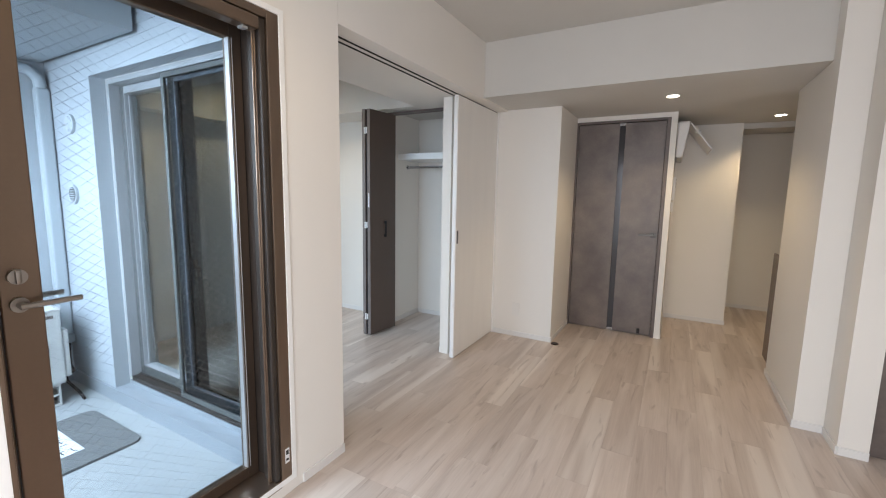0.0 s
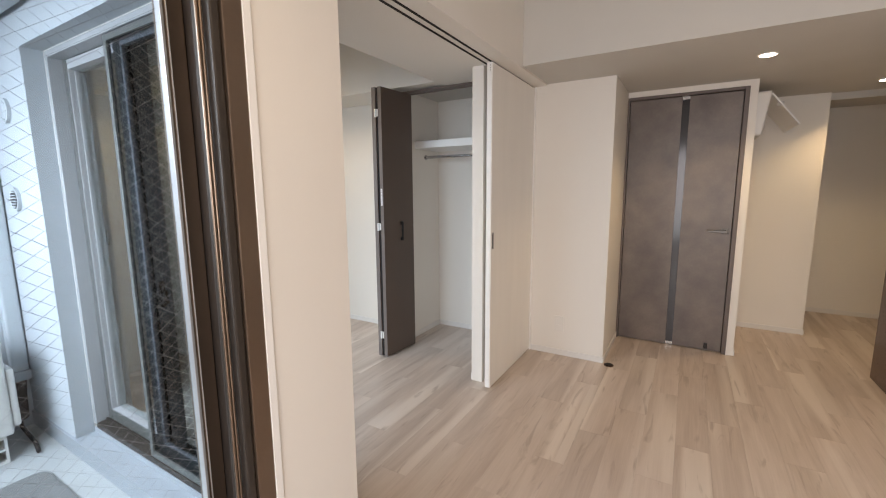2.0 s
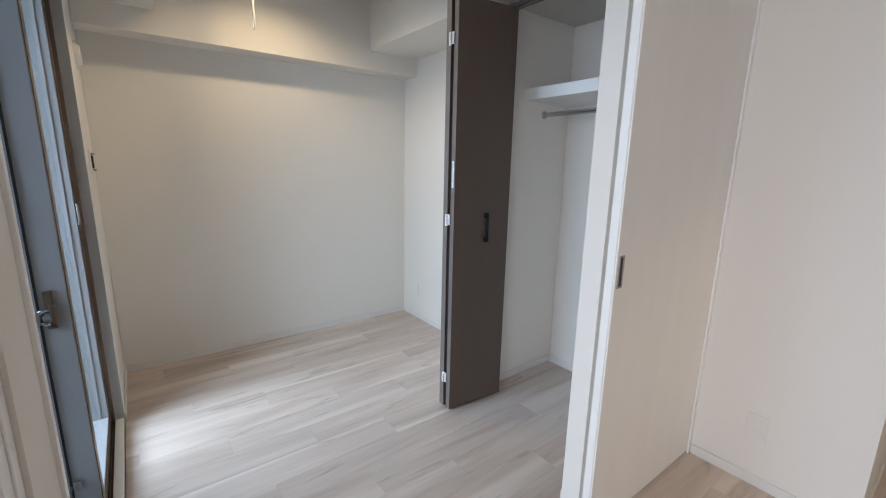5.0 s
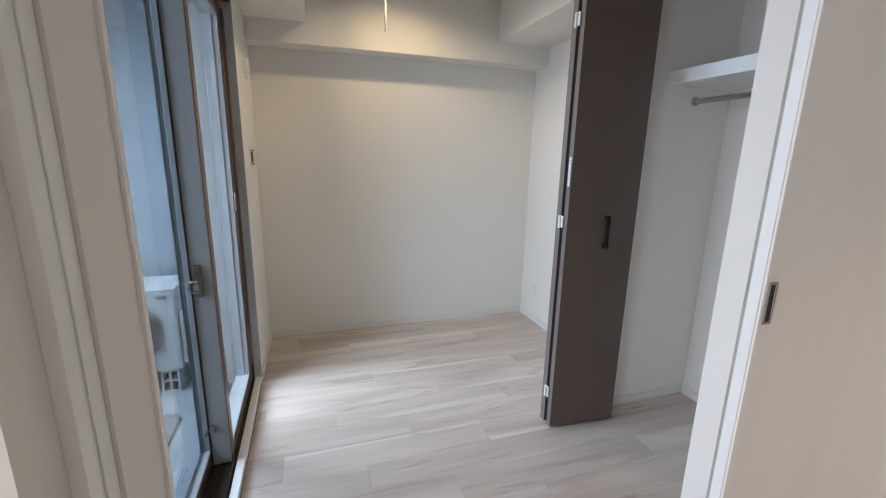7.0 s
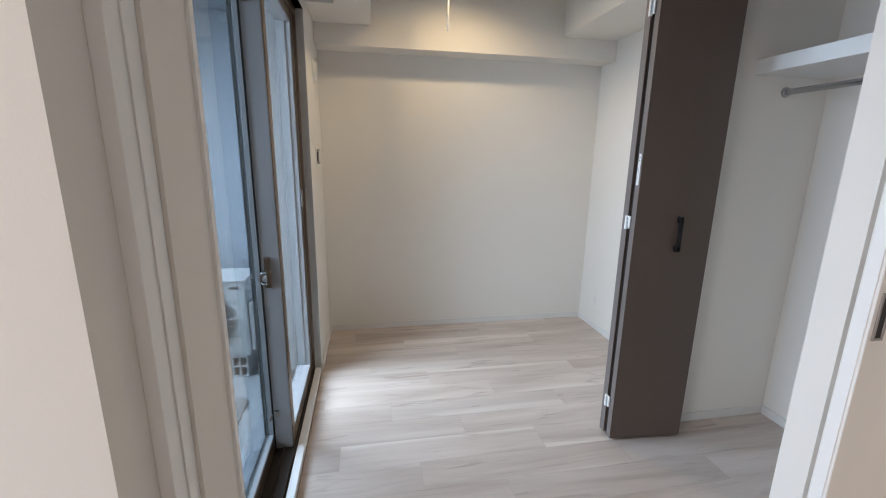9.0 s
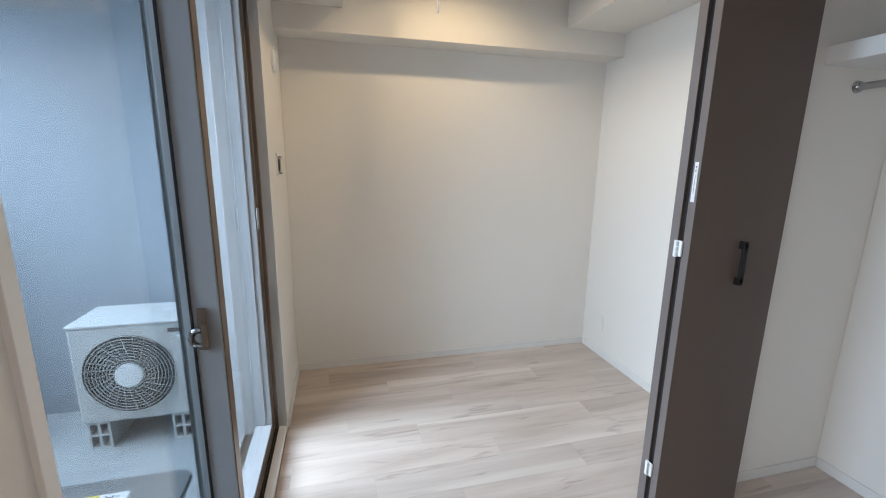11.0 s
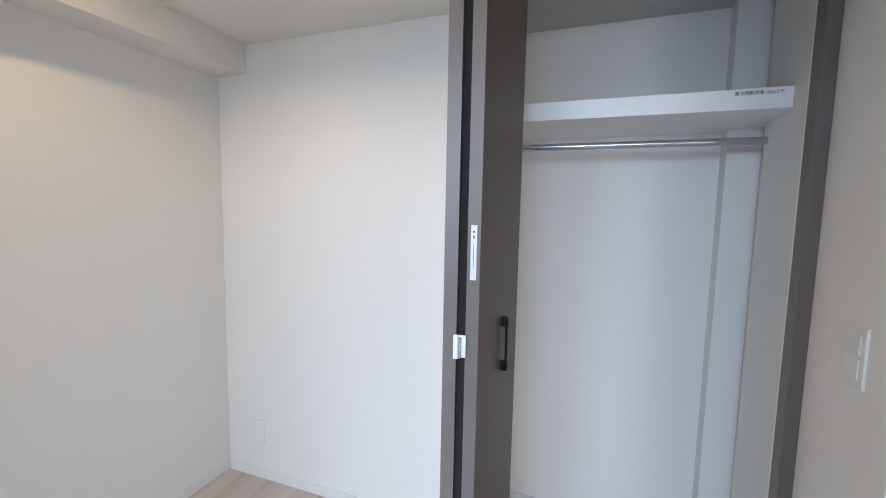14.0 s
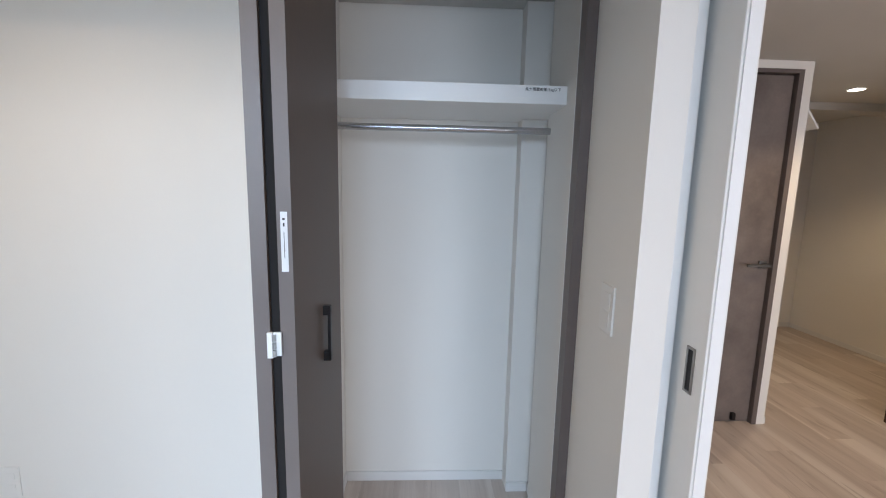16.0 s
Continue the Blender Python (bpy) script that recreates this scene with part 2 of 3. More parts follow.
# ---- the rooms ----
TOP = 2.45      # main ceilings
LOW = 2.045     # lowered ceilings and boxed beams
XF = 0.078      # living-room face of the balcony-side wall
YB = 0.225      # bedroom face of the window wall
YJ = 0.176      # jamb of the wide opening

structure("floor_base", [(-2.5, 3.5, 0.19, 5.0, -0.2, -0.009), (0.0, 3.5, -2.6, 0.19, -0.2, -0.009)], GAP, "dark subfloor under the oak boards", "floor")
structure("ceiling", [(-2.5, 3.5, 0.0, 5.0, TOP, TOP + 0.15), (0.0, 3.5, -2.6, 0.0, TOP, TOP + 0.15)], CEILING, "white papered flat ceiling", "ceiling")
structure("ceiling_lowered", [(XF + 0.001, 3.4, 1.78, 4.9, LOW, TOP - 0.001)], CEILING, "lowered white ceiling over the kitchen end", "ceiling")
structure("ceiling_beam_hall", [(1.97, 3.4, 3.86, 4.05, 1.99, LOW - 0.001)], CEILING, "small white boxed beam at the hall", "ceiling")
# wall between living room and balcony, with the door opening
D0, D1, DZ0, DZ1 = -0.985, -0.149, 0.075, 1.95
structure("wall_balcony", [(-0.10, XF, -2.6, D0, 0, TOP), (-0.10, XF, D0, D1, DZ1, TOP), (-0.10, XF, D0, D1, -0.2, DZ0),
                           (-0.10, XF, D1, YJ, 0, TOP)], WALLPAPER, "white papered wall with the balcony door")
# header over the wide opening and the boxed ceiling beside it
structure("wall_partition", [(-0.56, XF, YJ + 0.001, 1.944, LOW - 0.012, TOP), (-0.102, XF, 1.944, 2.31, LOW - 0.012, TOP), (-0.172, -0.096, 1.585, 2.31, 0, LOW - 0.013)], WALLPAPER,
          "white papered partition with a wide sliding-door opening")
structure("wall_pier", [(-0.10, 0.552, 2.312, 3.02, 0, LOW - 0.001)], WALLPAPER, "white papered wall pier beside the door")
W0, W1, WZ0, WZ1 = -1.735, -0.285, 0.02, 1.97
structure("wall_window", [(-2.5, W0, 0.04, YB, -0.2, TOP), (W0, W1, 0.04, YB, WZ1, TOP), (W1, -0.1005, 0.04, 0.205, -0.2, TOP)], WALLPAPER,
          "white papered wall with the bedroom's sliding window")
structure("wall_west", [(-2.5, -2.342, YB + 0.001, 2.35, 0, TOP)], WALLPAPER, "white papered bedroom end wall")
structure("wall_north", [(-2.341, -1.03, 2.205, 2.35, 0, TOP), (-1.03, -0.974, 1.935, 2.6, 0, TOP), (-0.973, -0.11, 2.5, 2.6, 0, TOP),
                         (-0.142, -0.103, 1.945, 2.5, 0, TOP)], WALLPAPER, "white papered wall around the closet")
structure("closet_column", [(-0.245, -0.143, 2.42, 2.499, 0.0, 2.059)], WALLPAPER, "white boxed pipe column in the closet", "column")
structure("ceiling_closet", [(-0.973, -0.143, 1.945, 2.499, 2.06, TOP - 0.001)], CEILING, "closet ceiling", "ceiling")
structure("beam_west", [(-2.341, -2.172, YB + 0.002, 2.204, 1.917, TOP - 0.001)], WALLPAPER, "white boxed beam along the bedroom wall", "beam")
structure("beam_north", [(-2.171, -1.031, 1.815, 2.204, LOW, TOP - 0.001), (-1.031, -0.561, 1.815, 1.944, LOW, TOP - 0.001)], WALLPAPER, "white boxed beam over the closet", "beam")
structure("beam_window", [(-2.171, -0.561, 0.37, 0.56, LOW - 0.01, TOP - 0.001), (-2.171, -1.83, YB + 0.002, 0.37, LOW - 0.01, TOP - 0.001), (-1.83, -0.561, YB + 0.002, 0.37, LOW + 0.09, TOP - 0.001)], WALLPAPER, "white boxed beam over the window with a curtain pocket", "beam")
# door wall, recess and hall
structure("wall_door", [(0.553, 1.40, 2.94, 3.1, 2.002, LOW - 0.002), (1.352, 1.40, 2.94, 3.1, 0, 2.002), (0.44, 0.552, 3.021, 3.1, 0, LOW - 0.002)],
          WALLPAPER, "white papered wall around the brown door")
for _row in ((1.30, 1.40, 3.101, 3.9, 0, LOW - 0.002), (1.401, 1.965, 3.80, 3.9, 0, LOW - 0.002), (1.86, 1.965, 3.901, 4.72, 0, LOW - 0.002), (1.86, 3.3, 4.721, 4.82, 0, LOW - 0.002)):
    structure("wall_hall", [_row], WALLPAPER, "white papered wall of the hall")
structure("wall_kitchen", [(3.16, 3.3, 1.60, 4.72, 0, LOW - 0.002)], WALLPAPER, "white papered kitchen wall")
structure("wall_east", [(2.125, 2.261, 1.66, 2.50, 0, LOW - 0.002), (2.125, 2.261, 1.66, 1.779, LOW - 0.002, TOP), (2.262, 2.384, 1.445, 1.80, 0, TOP),
                        (2.385, 3.3, 1.47, 1.60, 2.02, TOP), (3.05, 3.3, 1.47, 1.60, 0, 2.02)], WALLPAPER, "white papered wall stepping back in corners")
structure("wall_far_east", [(3.301, 3.4, -2.6, 1.60, 0, TOP)], WALLPAPER, "white papered wall")
structure("wall_south", [(XF, 0.35, -2.6, -2.5, 0, TOP), (2.75, 3.3, -2.6, -2.5, 0, TOP), (0.35, 2.75, -2.6, -2.5, 2.05, TOP)], WALLPAPER,
          "white papered wall with a large added window, unseen")
# balcony
structure("balcony_floor", [(-2.36, -0.10, -1.75, -0.0565, -0.30, -0.12)], BALCONY_FLOOR, "pale grey vinyl balcony floor", "floor")
structure("balcony_kerb", [(-2.36, -0.101, -0.056, 0.0395, -0.30, -0.030), (W0, W1, 0.0395, 0.074, -0.2, -0.004)], KERB, "grey coated kerb below the window", "kerb")
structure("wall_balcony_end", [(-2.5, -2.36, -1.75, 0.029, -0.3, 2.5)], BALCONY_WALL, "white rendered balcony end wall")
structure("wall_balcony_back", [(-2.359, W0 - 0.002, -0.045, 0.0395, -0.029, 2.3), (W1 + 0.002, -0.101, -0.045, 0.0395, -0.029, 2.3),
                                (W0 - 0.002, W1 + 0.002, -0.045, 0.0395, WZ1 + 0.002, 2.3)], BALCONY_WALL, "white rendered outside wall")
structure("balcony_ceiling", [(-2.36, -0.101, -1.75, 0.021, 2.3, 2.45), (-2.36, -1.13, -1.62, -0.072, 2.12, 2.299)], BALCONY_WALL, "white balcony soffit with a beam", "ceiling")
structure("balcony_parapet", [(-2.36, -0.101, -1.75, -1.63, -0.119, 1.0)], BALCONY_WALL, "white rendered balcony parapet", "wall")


def baseboard(rows):
    return structure("baseboard", rows, BASEBOARD, "thin white baseboard", "baseboard", 0.002)


B, H = 0.008, 0.045
baseboard([(XF, XF + B, D1 + 0.06, YJ, 0, H), (XF, XF + B, -2.5, D0 - 0.06, 0, H)])
baseboard([(0.0, 0.552 + B, 2.304, 2.312, 0, H), (0.552, 0.552 + B, 2.3125, 2.96, 0, H)])
baseboard([(-2.342, -2.334, YB, 2.205, 0, H), (-2.3335, -1.03, 2.197, 2.205, 0, H), (-2.3335, W0 - 0.03, YB, YB + B, 0, H)])
baseboard([(-0.974, -0.966, 1.96, 2.5, 0, H), (-0.9655, -0.245, 2.492, 2.5, 0, H), (-0.245, -0.15, 2.412, 2.42, 0, H), (-0.15, -0.142, 1.96, 2.42, 0, H)])
baseboard([(1.40, 1.408, 2.94, 3.79, 0, H), (1.4085, 1.965, 3.792, 3.80, 0, H), (1.965, 1.973, 3.792, 4.71, 0, H), (1.9735, 3.16, 4.713, 4.721, 0, H), (3.152, 3.16, 1.6, 4.71, 0, H)])
baseboard([(2.117, 2.125, 1.65, 2.50, 0, H), (2.1255, 2.261, 1.652, 1.66, 0, H), (2.254, 2.262, 1.437, 1.6515, 0, H), (2.2625, 2.384, 1.437, 1.445, 0, H)])
baseboard([(-0.180, -0.172, 1.59, 1.90, 0, H)])

# ---- doors and windows ----


def brown_door():
    d = thing("door_1", "closed grey-brown mottled door with a dark vertical slit", "door", (0.945, 2.985, 0), kind="structure")
    part("door_frame", bm_boxes([(0.553, 0.568, 2.945, 3.02, 0, 2.001), (1.322, 1.351, 2.937, 3.02, 0, 2.001), (0.568, 1.322, 2.937, 3.02, 1.980, 2.001)], 0.002),
         DOOR_FRAME, d, "taupe door frame")
    leaf = part("leaf", bm_boxes([(0.571, 0.935, 2.965, 3.005, 0.006, 1.976), (0.985, 1.319, 2.965, 3.005, 0.006, 1.976)], 0.0015), DOOR_BROWN, d)
    part("slit", bm_box(0.935, 0.985, 2.971, 3.001, 0.03, 1.954), SMOKED, leaf, "dark glossy vertical slit")
    for z0, z1 in ((0.006, 0.03), (1.954, 1.976)):
        part("slit_cap", bm_box(0.935, 0.985, 2.968, 3.003, z0, z1), CHROME, leaf, "small chrome slit cap")
    # dark sheet behind the leaf paints the shade seen through its gaps
    part("door_gap_shade", bm_boxes([(0.568, 1.322, 3.008, 3.019, 0.0, 1.980)]), DARK, d, "dark sheet standing for the shade in the door gaps")
    bm = bm_box(1.257, 1.303, 2.956, 2.965, 0.936, 0.980, 0.002)
    bm_cyl((1.280, 2.956, 0.958), (1.280, 2.920, 0.958), 0.010, bm=bm)
    part("handle", bm, LEVER_GREY, leaf, "satin handle rose", True)
    part("lever", bm_box(1.160, 1.293, 2.912, 2.926, 0.949, 0.967, 0.003), LEVER_GREY, leaf, "slim satin lever")
    for z in (0.25, 1.0, 1.78):
        part("hinge", bm_cyl((0.569, 2.960, z - 0.045), (0.569, 2.960, z + 0.045), 0.007, 10), DOOR_FRAME, leaf, "", True)
    part("floor_bolt", bm_boxes([(1.205, 1.230, 2.945, 2.965, 0.02, 0.065)], 0.003), BLACK_METAL, leaf, "small black door stop")
    return d


brown_door()


def sliding_panel(name, x0, x1, y0, y1, label, pulls):
    s = thing(name, label, "sliding door", ((x0 + x1) / 2, (y0 + y1) / 2, 0), group="sliding doors of the partition")
    p = part("panel", bm_box(x0, x1, y0, y1, 0.008, LOW - 0.022, 0.002), WHITE_PANEL, s)
    part("edge_strip", bm_boxes([(x0 + 0.006, x1 - 0.006, y0 - 0.003, y0, 0.008, LOW - 0.022)]), WHITE_TRIM, p, "white edge strip")
    ya = y0
    for side in pulls:
        xo, y0 = (x1, ya - 0.028) if side > 0 else (x0, ya - 0.009)
        a, b = sorted((xo, xo + side * 0.003))
        part("pull", bm_boxes([(a, b, y0 + 0.038, y0 + 0.066, 0.918, 0.924), (a, b, y0 + 0.038, y0 + 0.066, 1.016, 1.022),
                               (a, b, y0 + 0.038, y0 + 0.044, 0.924, 1.016), (a, b, y0 + 0.060, y0 + 0.066, 0.924, 1.016)], 0.0008), SATIN, s, "satin metal recessed pull frame")
        a, b = sorted((xo, xo + side * 0.0012))
        part("pull_cup", bm_box(a, b, y0 + 0.044, y0 + 0.060, 0.924, 1.016), BLACK_METAL, s, "dark recessed cup")
    part("top_roller", bm_boxes([(x0 + 0.010, x0 + 0.022, ya + 0.02, ya + 0.10, LOW - 0.022, LOW - 0.0125)]), PLASTIC, s, "small white roller")
    for k in range(3):
        part("screw", bm_cyl((x1 - 0.012, ya - 0.0045, LOW - 0.040 - k * 0.014), (x1 - 0.012, ya - 0.003, LOW - 0.040 - k * 0.014), 0.003, 10), SATIN, s, "tiny metal screw", True)
    return s


sliding_panel("sliding_door", -0.046, -0.010, 1.522, 2.300, "open white sliding door with a flush metal pull", (1, -1))
sliding_panel("sliding_door", -0.087, -0.057, 1.612, 2.300, "second white sliding door parked behind the first", ())
solid("sliding_track", bm_boxes([(-0.034, -0.022, YJ, 2.3, LOW - 0.0155, LOW - 0.0125), (-0.079, -0.067, YJ, 2.3, LOW - 0.0155, LOW - 0.0125)]), DARK,
      "two dark recessed sliding-door tracks in the header", "track", "structure")
# jamb boards of the opening
structure("trim_opening", [(-0.0995, -0.016, YJ, 0.198, 0, LOW - 0.013), (-0.060, -0.055, 0.198, 0.2015, 0, LOW - 0.013),
                           (-0.0095, -0.002, 2.290, 2.3115, 0, LOW - 0.013)], WHITE_TRIM, "white jamb boards of the opening", "trim", 0.001)


def bifold():
    """Folded closet door: two leaves side by side."""
    c = thing("closet_door", "folded open taupe bifold closet door with black handle", "closet door", (-0.928, 1.788, 0))
    ang = math.atan2(0.028, 0.36)

    def turned(bm, px, py):
        bmesh.ops.rotate(bm, cent=(px, py, 0), matrix=Matrix.Rotation(-ang, 3, "Z"), verts=bm.verts)
        return bm

    front = part("front_leaf", turned(bm_box(-0.926, -0.896, 1.591, 1.932, 0.012, 2.01, 0.001), -0.896, 1.591), BIFOLD, c)
    part("edge_band", turned(bm_box(-0.9265, -0.8955, 1.5895, 1.591, 0.012, 2.01), -0.896, 1.591), BIFOLD_EDGE, front, "paler edge band")
    back = part("back_leaf", bm_box(-0.98, -0.948, 1.591, 1.932, 0.012, 2.01, 0.001), BIFOLD, c)
    part("edge_band", bm_box(-0.9805, -0.9475, 1.5895, 1.591, 0.012, 2.01), BIFOLD_EDGE, back, "paler edge band")
    # matte dark strip paints the shade between the folded leaves
    part("gap_shade", bm_box(-0.947, -0.927, 1.600, 1.608, 0.012, 2.008), DARK, c, "dark strip standing for the shade between the leaves")
    for z in (0.18, 1.015, 1.83):
        hg = part("hinge", bm_boxes([(-0.952, -0.94, 1.58, 1.5895, z - 0.028, z + 0.028), (-0.9395, -0.923, 1.5835, 1.5895, z - 0.024, z + 0.028)], 0.0012), WHITE_PLASTIC, c, "white hinge")
        for dz in (-0.017, 0.0, 0.017):
            part("knuckle", bm_cyl((-0.937, 1.581, z + dz - 0.007), (-0.937, 1.581, z + dz + 0.007), 0.0045, 10), SILVER, hg, "", True)
    bm = bmesh.new()
    for z in (0.911, 1.033):
        bm_box(-0.894, -0.863, 1.772, 1.79, z - 0.013, z + 0.013, 0.003, bm)
    bm_box(-0.871, -0.863, 1.772, 1.79, 0.905, 1.039, 0.002, bm)
    part("handle", bm, BLACK_METAL, front, "black bow handle")
    part("sticker", bm_box(-0.918, -0.904, 1.5888, 1.5894, 1.172, 1.296), PAPER, front, "white warning sticker")
    part("sticker_print", bm_boxes([(-0.9116, -0.9106, 1.5883, 1.5887, 1.20, 1.255), (-0.9135, -0.9085, 1.5883, 1.5887, 1.279, 1.283), (-0.9125, -0.9095, 1.5883, 1.5887, 1.266, 1.273)]), INK, front,
         "small dark print")
    return c


bifold()
structure("closet_frame", [(-0.203, -0.1725, 1.895, 1.944, 0, 2.02), (-0.973, -0.203, 1.905, 1.944, 2.014, 2.032), (-0.973, -0.203, 1.918, 1.932, 2.004, 2.014)], DOOR_FRAME,
          "taupe frame and top rail of the closet", "frame", 0.001)
structure("closet_lining", [(-0.203, -0.143, 1.9445, 1.95, 0, 2.02)], WHITE_TRIM, "white inner lining beside the closet frame", "trim")


def closet_shelf():
    s = thing("closet_shelf", "white closet shelf with a load-limit note", "shelf", (-0.55, 2.3, 1.62))
    part("board", bm_box(-0.973, -0.143, 2.117, 2.498, 1.624, 1.682, 0.0015), WHITE_TRIM, s)
    n = thing("hanging_rod", "chrome closet hanging rod on round brackets", "rod", (-0.55, 2.286, 1.562))
    part("bar", bm_cyl((-0.964, 2.286, 1.562), (-0.150, 2.286, 1.562), 0.0125), CHROME, n, "", True)
    for x, d in ((-0.974, 1), (-0.143, -1)):
        part("flange", bm_cyl((x + d * 0.0005, 2.286, 1.562), (x + d * 0.010, 2.286, 1.562), 0.022, r2=0.019), CHROME, n, "", True)


closet_shelf()


def sign_text(body, m, size, mat, parent, label):
    cu = bpy.data.curves.new("writing", "FONT")
    cu.body, cu.size, cu.extrude, cu.align_x = body, size, 0.0002, "CENTER"
    tmp = bpy.data.objects.new("writing", cu)
    scene.collection.objects.link(tmp)
    me = bpy.data.meshes.new_from_object(tmp.evaluated_get(bpy.context.evaluated_depsgraph_get()))
    bpy.data.objects.remove(tmp)
    me.materials.clear()
    me.materials.append(mat)
    ob = new("writing", me)
    ob.parent = parent
    ob.matrix_parent_inverse = Matrix.Translation(-parent.location)
    ob.matrix_basis = m
    return tagged(ob, label)


sign_text("最大積載荷重15kg以下", pose(-0.251, 2.1165, 1.665, 90, 0, 0), 0.0118, INK, bpy.data.objects["closet_shelf"], "small black load-limit note")


def bedroom_window():
    w = thing("window_1", "bronze and grey aluminium sliding window to the balcony", "window", (-1.06, 0.12, 0), kind="structure")
    y0, y1 = 0.041, 0.175
    part("window_frame", bm_boxes([(W0, W0 + 0.028, y0, y1, WZ0, WZ1), (W1 - 0.028, W1, y0, y1, WZ0, WZ1), (W0 + 0.028, W1 - 0.028, y0, y1, WZ1 - 0.03, WZ1)], 0.002), SASH_GREY, w)
    part("inner_frame", bm_boxes([(W0, W0 + 0.020, y1, y1 + 0.014, WZ0, WZ1), (W1 - 0.020, W1, y1, y1 + 0.014, WZ0, WZ1), (W0 + 0.020, W1 - 0.020, y1, y1 + 0.014, WZ1 - 0.034, WZ1)], 0.001), BRONZE, w,
         "dark bronze inner edge")
    part("bottom_rail", bm_boxes([(W0 + 0.028, W1 - 0.028, y0, y1 + 0.014, WZ0 - 0.02, WZ0 + 0.008)], 0.001), DARK_BRONZE, w, "dark track rail")
    for y in (0.088, 0.135, 0.178):
        part("track", bm_box(W0 + 0.0285, W1 - 0.0285, y - 0.003, y + 0.003, WZ0 + 0.008, WZ0 + 0.020), DARK_BRONZE, w, "raised sliding track")

    def sash(name, x0, x1, ya, yb, wide_left, wide_right, zb):
        zt = WZ1 - 0.034
        s = part(name, bm_boxes([(x0, x0 + wide_left, ya, yb, zb, zt), (x1 - wide_right, x1, ya, yb, zb, zt), (x0 + wide_left, x1 - wide_right, ya, yb, zb, zb + 0.062),
                                 (x0 + wide_left, x1 - wide_right, ya, yb, zt - 0.045, zt)], 0.002), SASH_GREY, w, "grey aluminium sash")
        # added strips darken the balcony side, which the strong daylight lamp turns too pale
        part("outer_shade_face", bm_boxes([(x0, x0 + wide_left - 0.006, ya - 0.003, ya - 0.0005, zb, zt), (x1 - wide_right + 0.006, x1, ya - 0.003, ya - 0.0005, zb, zt),
                                      (x0 + wide_left, x1 - wide_right, ya - 0.003, ya - 0.0005, zb, zb + 0.060)]), GREY_ALU, s, "thin added outer face, darkened against the strong balcony light")
        part("inner_cover", bm_boxes([(x0, x0 + wide_left - 0.008, yb + 0.0005, yb + 0.003, zb, zt), (x1 - wide_right + 0.008, x1 - 0.004, yb + 0.0005, yb + 0.003, zb, zt),
                                      (x0 + wide_left, x1 - wide_right, yb + 0.0005, yb + 0.003, zb, zb + 0.056), (x0 + wide_left, x1 - wide_right, yb + 0.0005, yb + 0.003, zt - 0.040, zt)]),
             BRONZE, s, "dark bronze room face")
        ym = (ya + yb) / 2
        part("pane", bm_box(x0 + wide_left - 0.004, x1 - wide_right + 0.004, ym - 0.003, ym + 0.003, zb + 0.058, zt - 0.041), GLASS, s)
        for x in (x0 + wide_left, x1 - wide_right):
            part("bead", bm_box(x - 0.005, x + 0.005, ym - 0.010, ym + 0.010, zb + 0.062, zt - 0.045, 0.001), SASH_GREY, s)
        return s

    inner = sash("inner_sash", W0 + 0.030, -1.040, 0.102, 0.172, 0.045, 0.060, WZ0 + 0.014)
    outer = sash("outer_sash", -1.105, W1 - 0.030, 0.076, 0.098, 0.055, 0.045, WZ0 + 0.018)
    part("gasket", bm_box(-1.0395, -1.034, 0.0985, 0.1045, WZ0 + 0.02, WZ1 - 0.04), DARK, inner, "black brush seal")
    lock = part("crescent_lock", bm_box(-1.0395, -1.028, 0.116, 0.140, 0.762, 0.884, 0.003), BRONZE, inner, "bronze crescent lock case")
    bm = bm_cyl((-1.029, 0.124, 0.805), (-1.012, 0.124, 0.805), 0.014, 16)
    bm_tube([(-1.018, 0.120 - 0.022 * math.sin(a), 0.805 + 0.022 * math.cos(a)) for a in (math.pi * i / 10 for i in range(-1, 12))], 0.006, 8, bm)
    part("hook", bm, CHROME, lock, "chrome crescent hook", True)
    part("lock_lever", bm_box(-1.026, -1.010, 0.128, 0.143, 0.778, 0.842, 0.004), BRONZE, lock, "bronze lock lever")
    part("keeper", bm_box(-1.045, -1.005, 0.0985, 0.106, 0.785, 0.825, 0.002), SATIN, outer, "small metal keeper")
    for z, nm in ((0.205, "lower_stay"), (1.79, "upper_stay")):
        bm = bm_box(-1.0395, -1.022, 0.108, 0.128, z - 0.014, z + 0.016, 0.003)
        bm_cyl((-1.03, 0.10, z), (-0.985, 0.100, z), 0.005, 10, bm=bm)
        part(nm, bm, SATIN, inner, "small metal stay", True)
    part("window_sill", bm_boxes([(W0, W1, y1 + 0.014, YB - 0.004, 0, 0.032)], 0.002), WHITE_TRIM, w, "white low window sill")
    part("lining", bm_boxes([(W0 - 0.004, W0, y1 - 0.01, YB + 0.002, 0, WZ1 + 0.004), (W1, W1 + 0.020, y1 - 0.01, 0.212, 0, WZ1 + 0.004),
                             (W0, W1, y1 - 0.01, YB + 0.002, WZ1, WZ1 + 0.004)], 0.001), WHITE_TRIM, w, "white window lining")
    scr = part("insect_screen", bm_boxes([(-1.125, -1.098, 0.045, 0.062, WZ0 + 0.01, WZ1 - 0.034), (W1 - 0.062, W1 - 0.035, 0.045, 0.062, WZ0 + 0.01, WZ1 - 0.034),
                                          (-1.098, W1 - 0.062, 0.045, 0.062, WZ0 + 0.01, WZ0 + 0.04), (-1.098, W1 - 0.062, 0.045, 0.062, WZ1 - 0.06, WZ1 - 0.034)], 0.002), GREY_ALU, w,
               "grey framed insect screen")
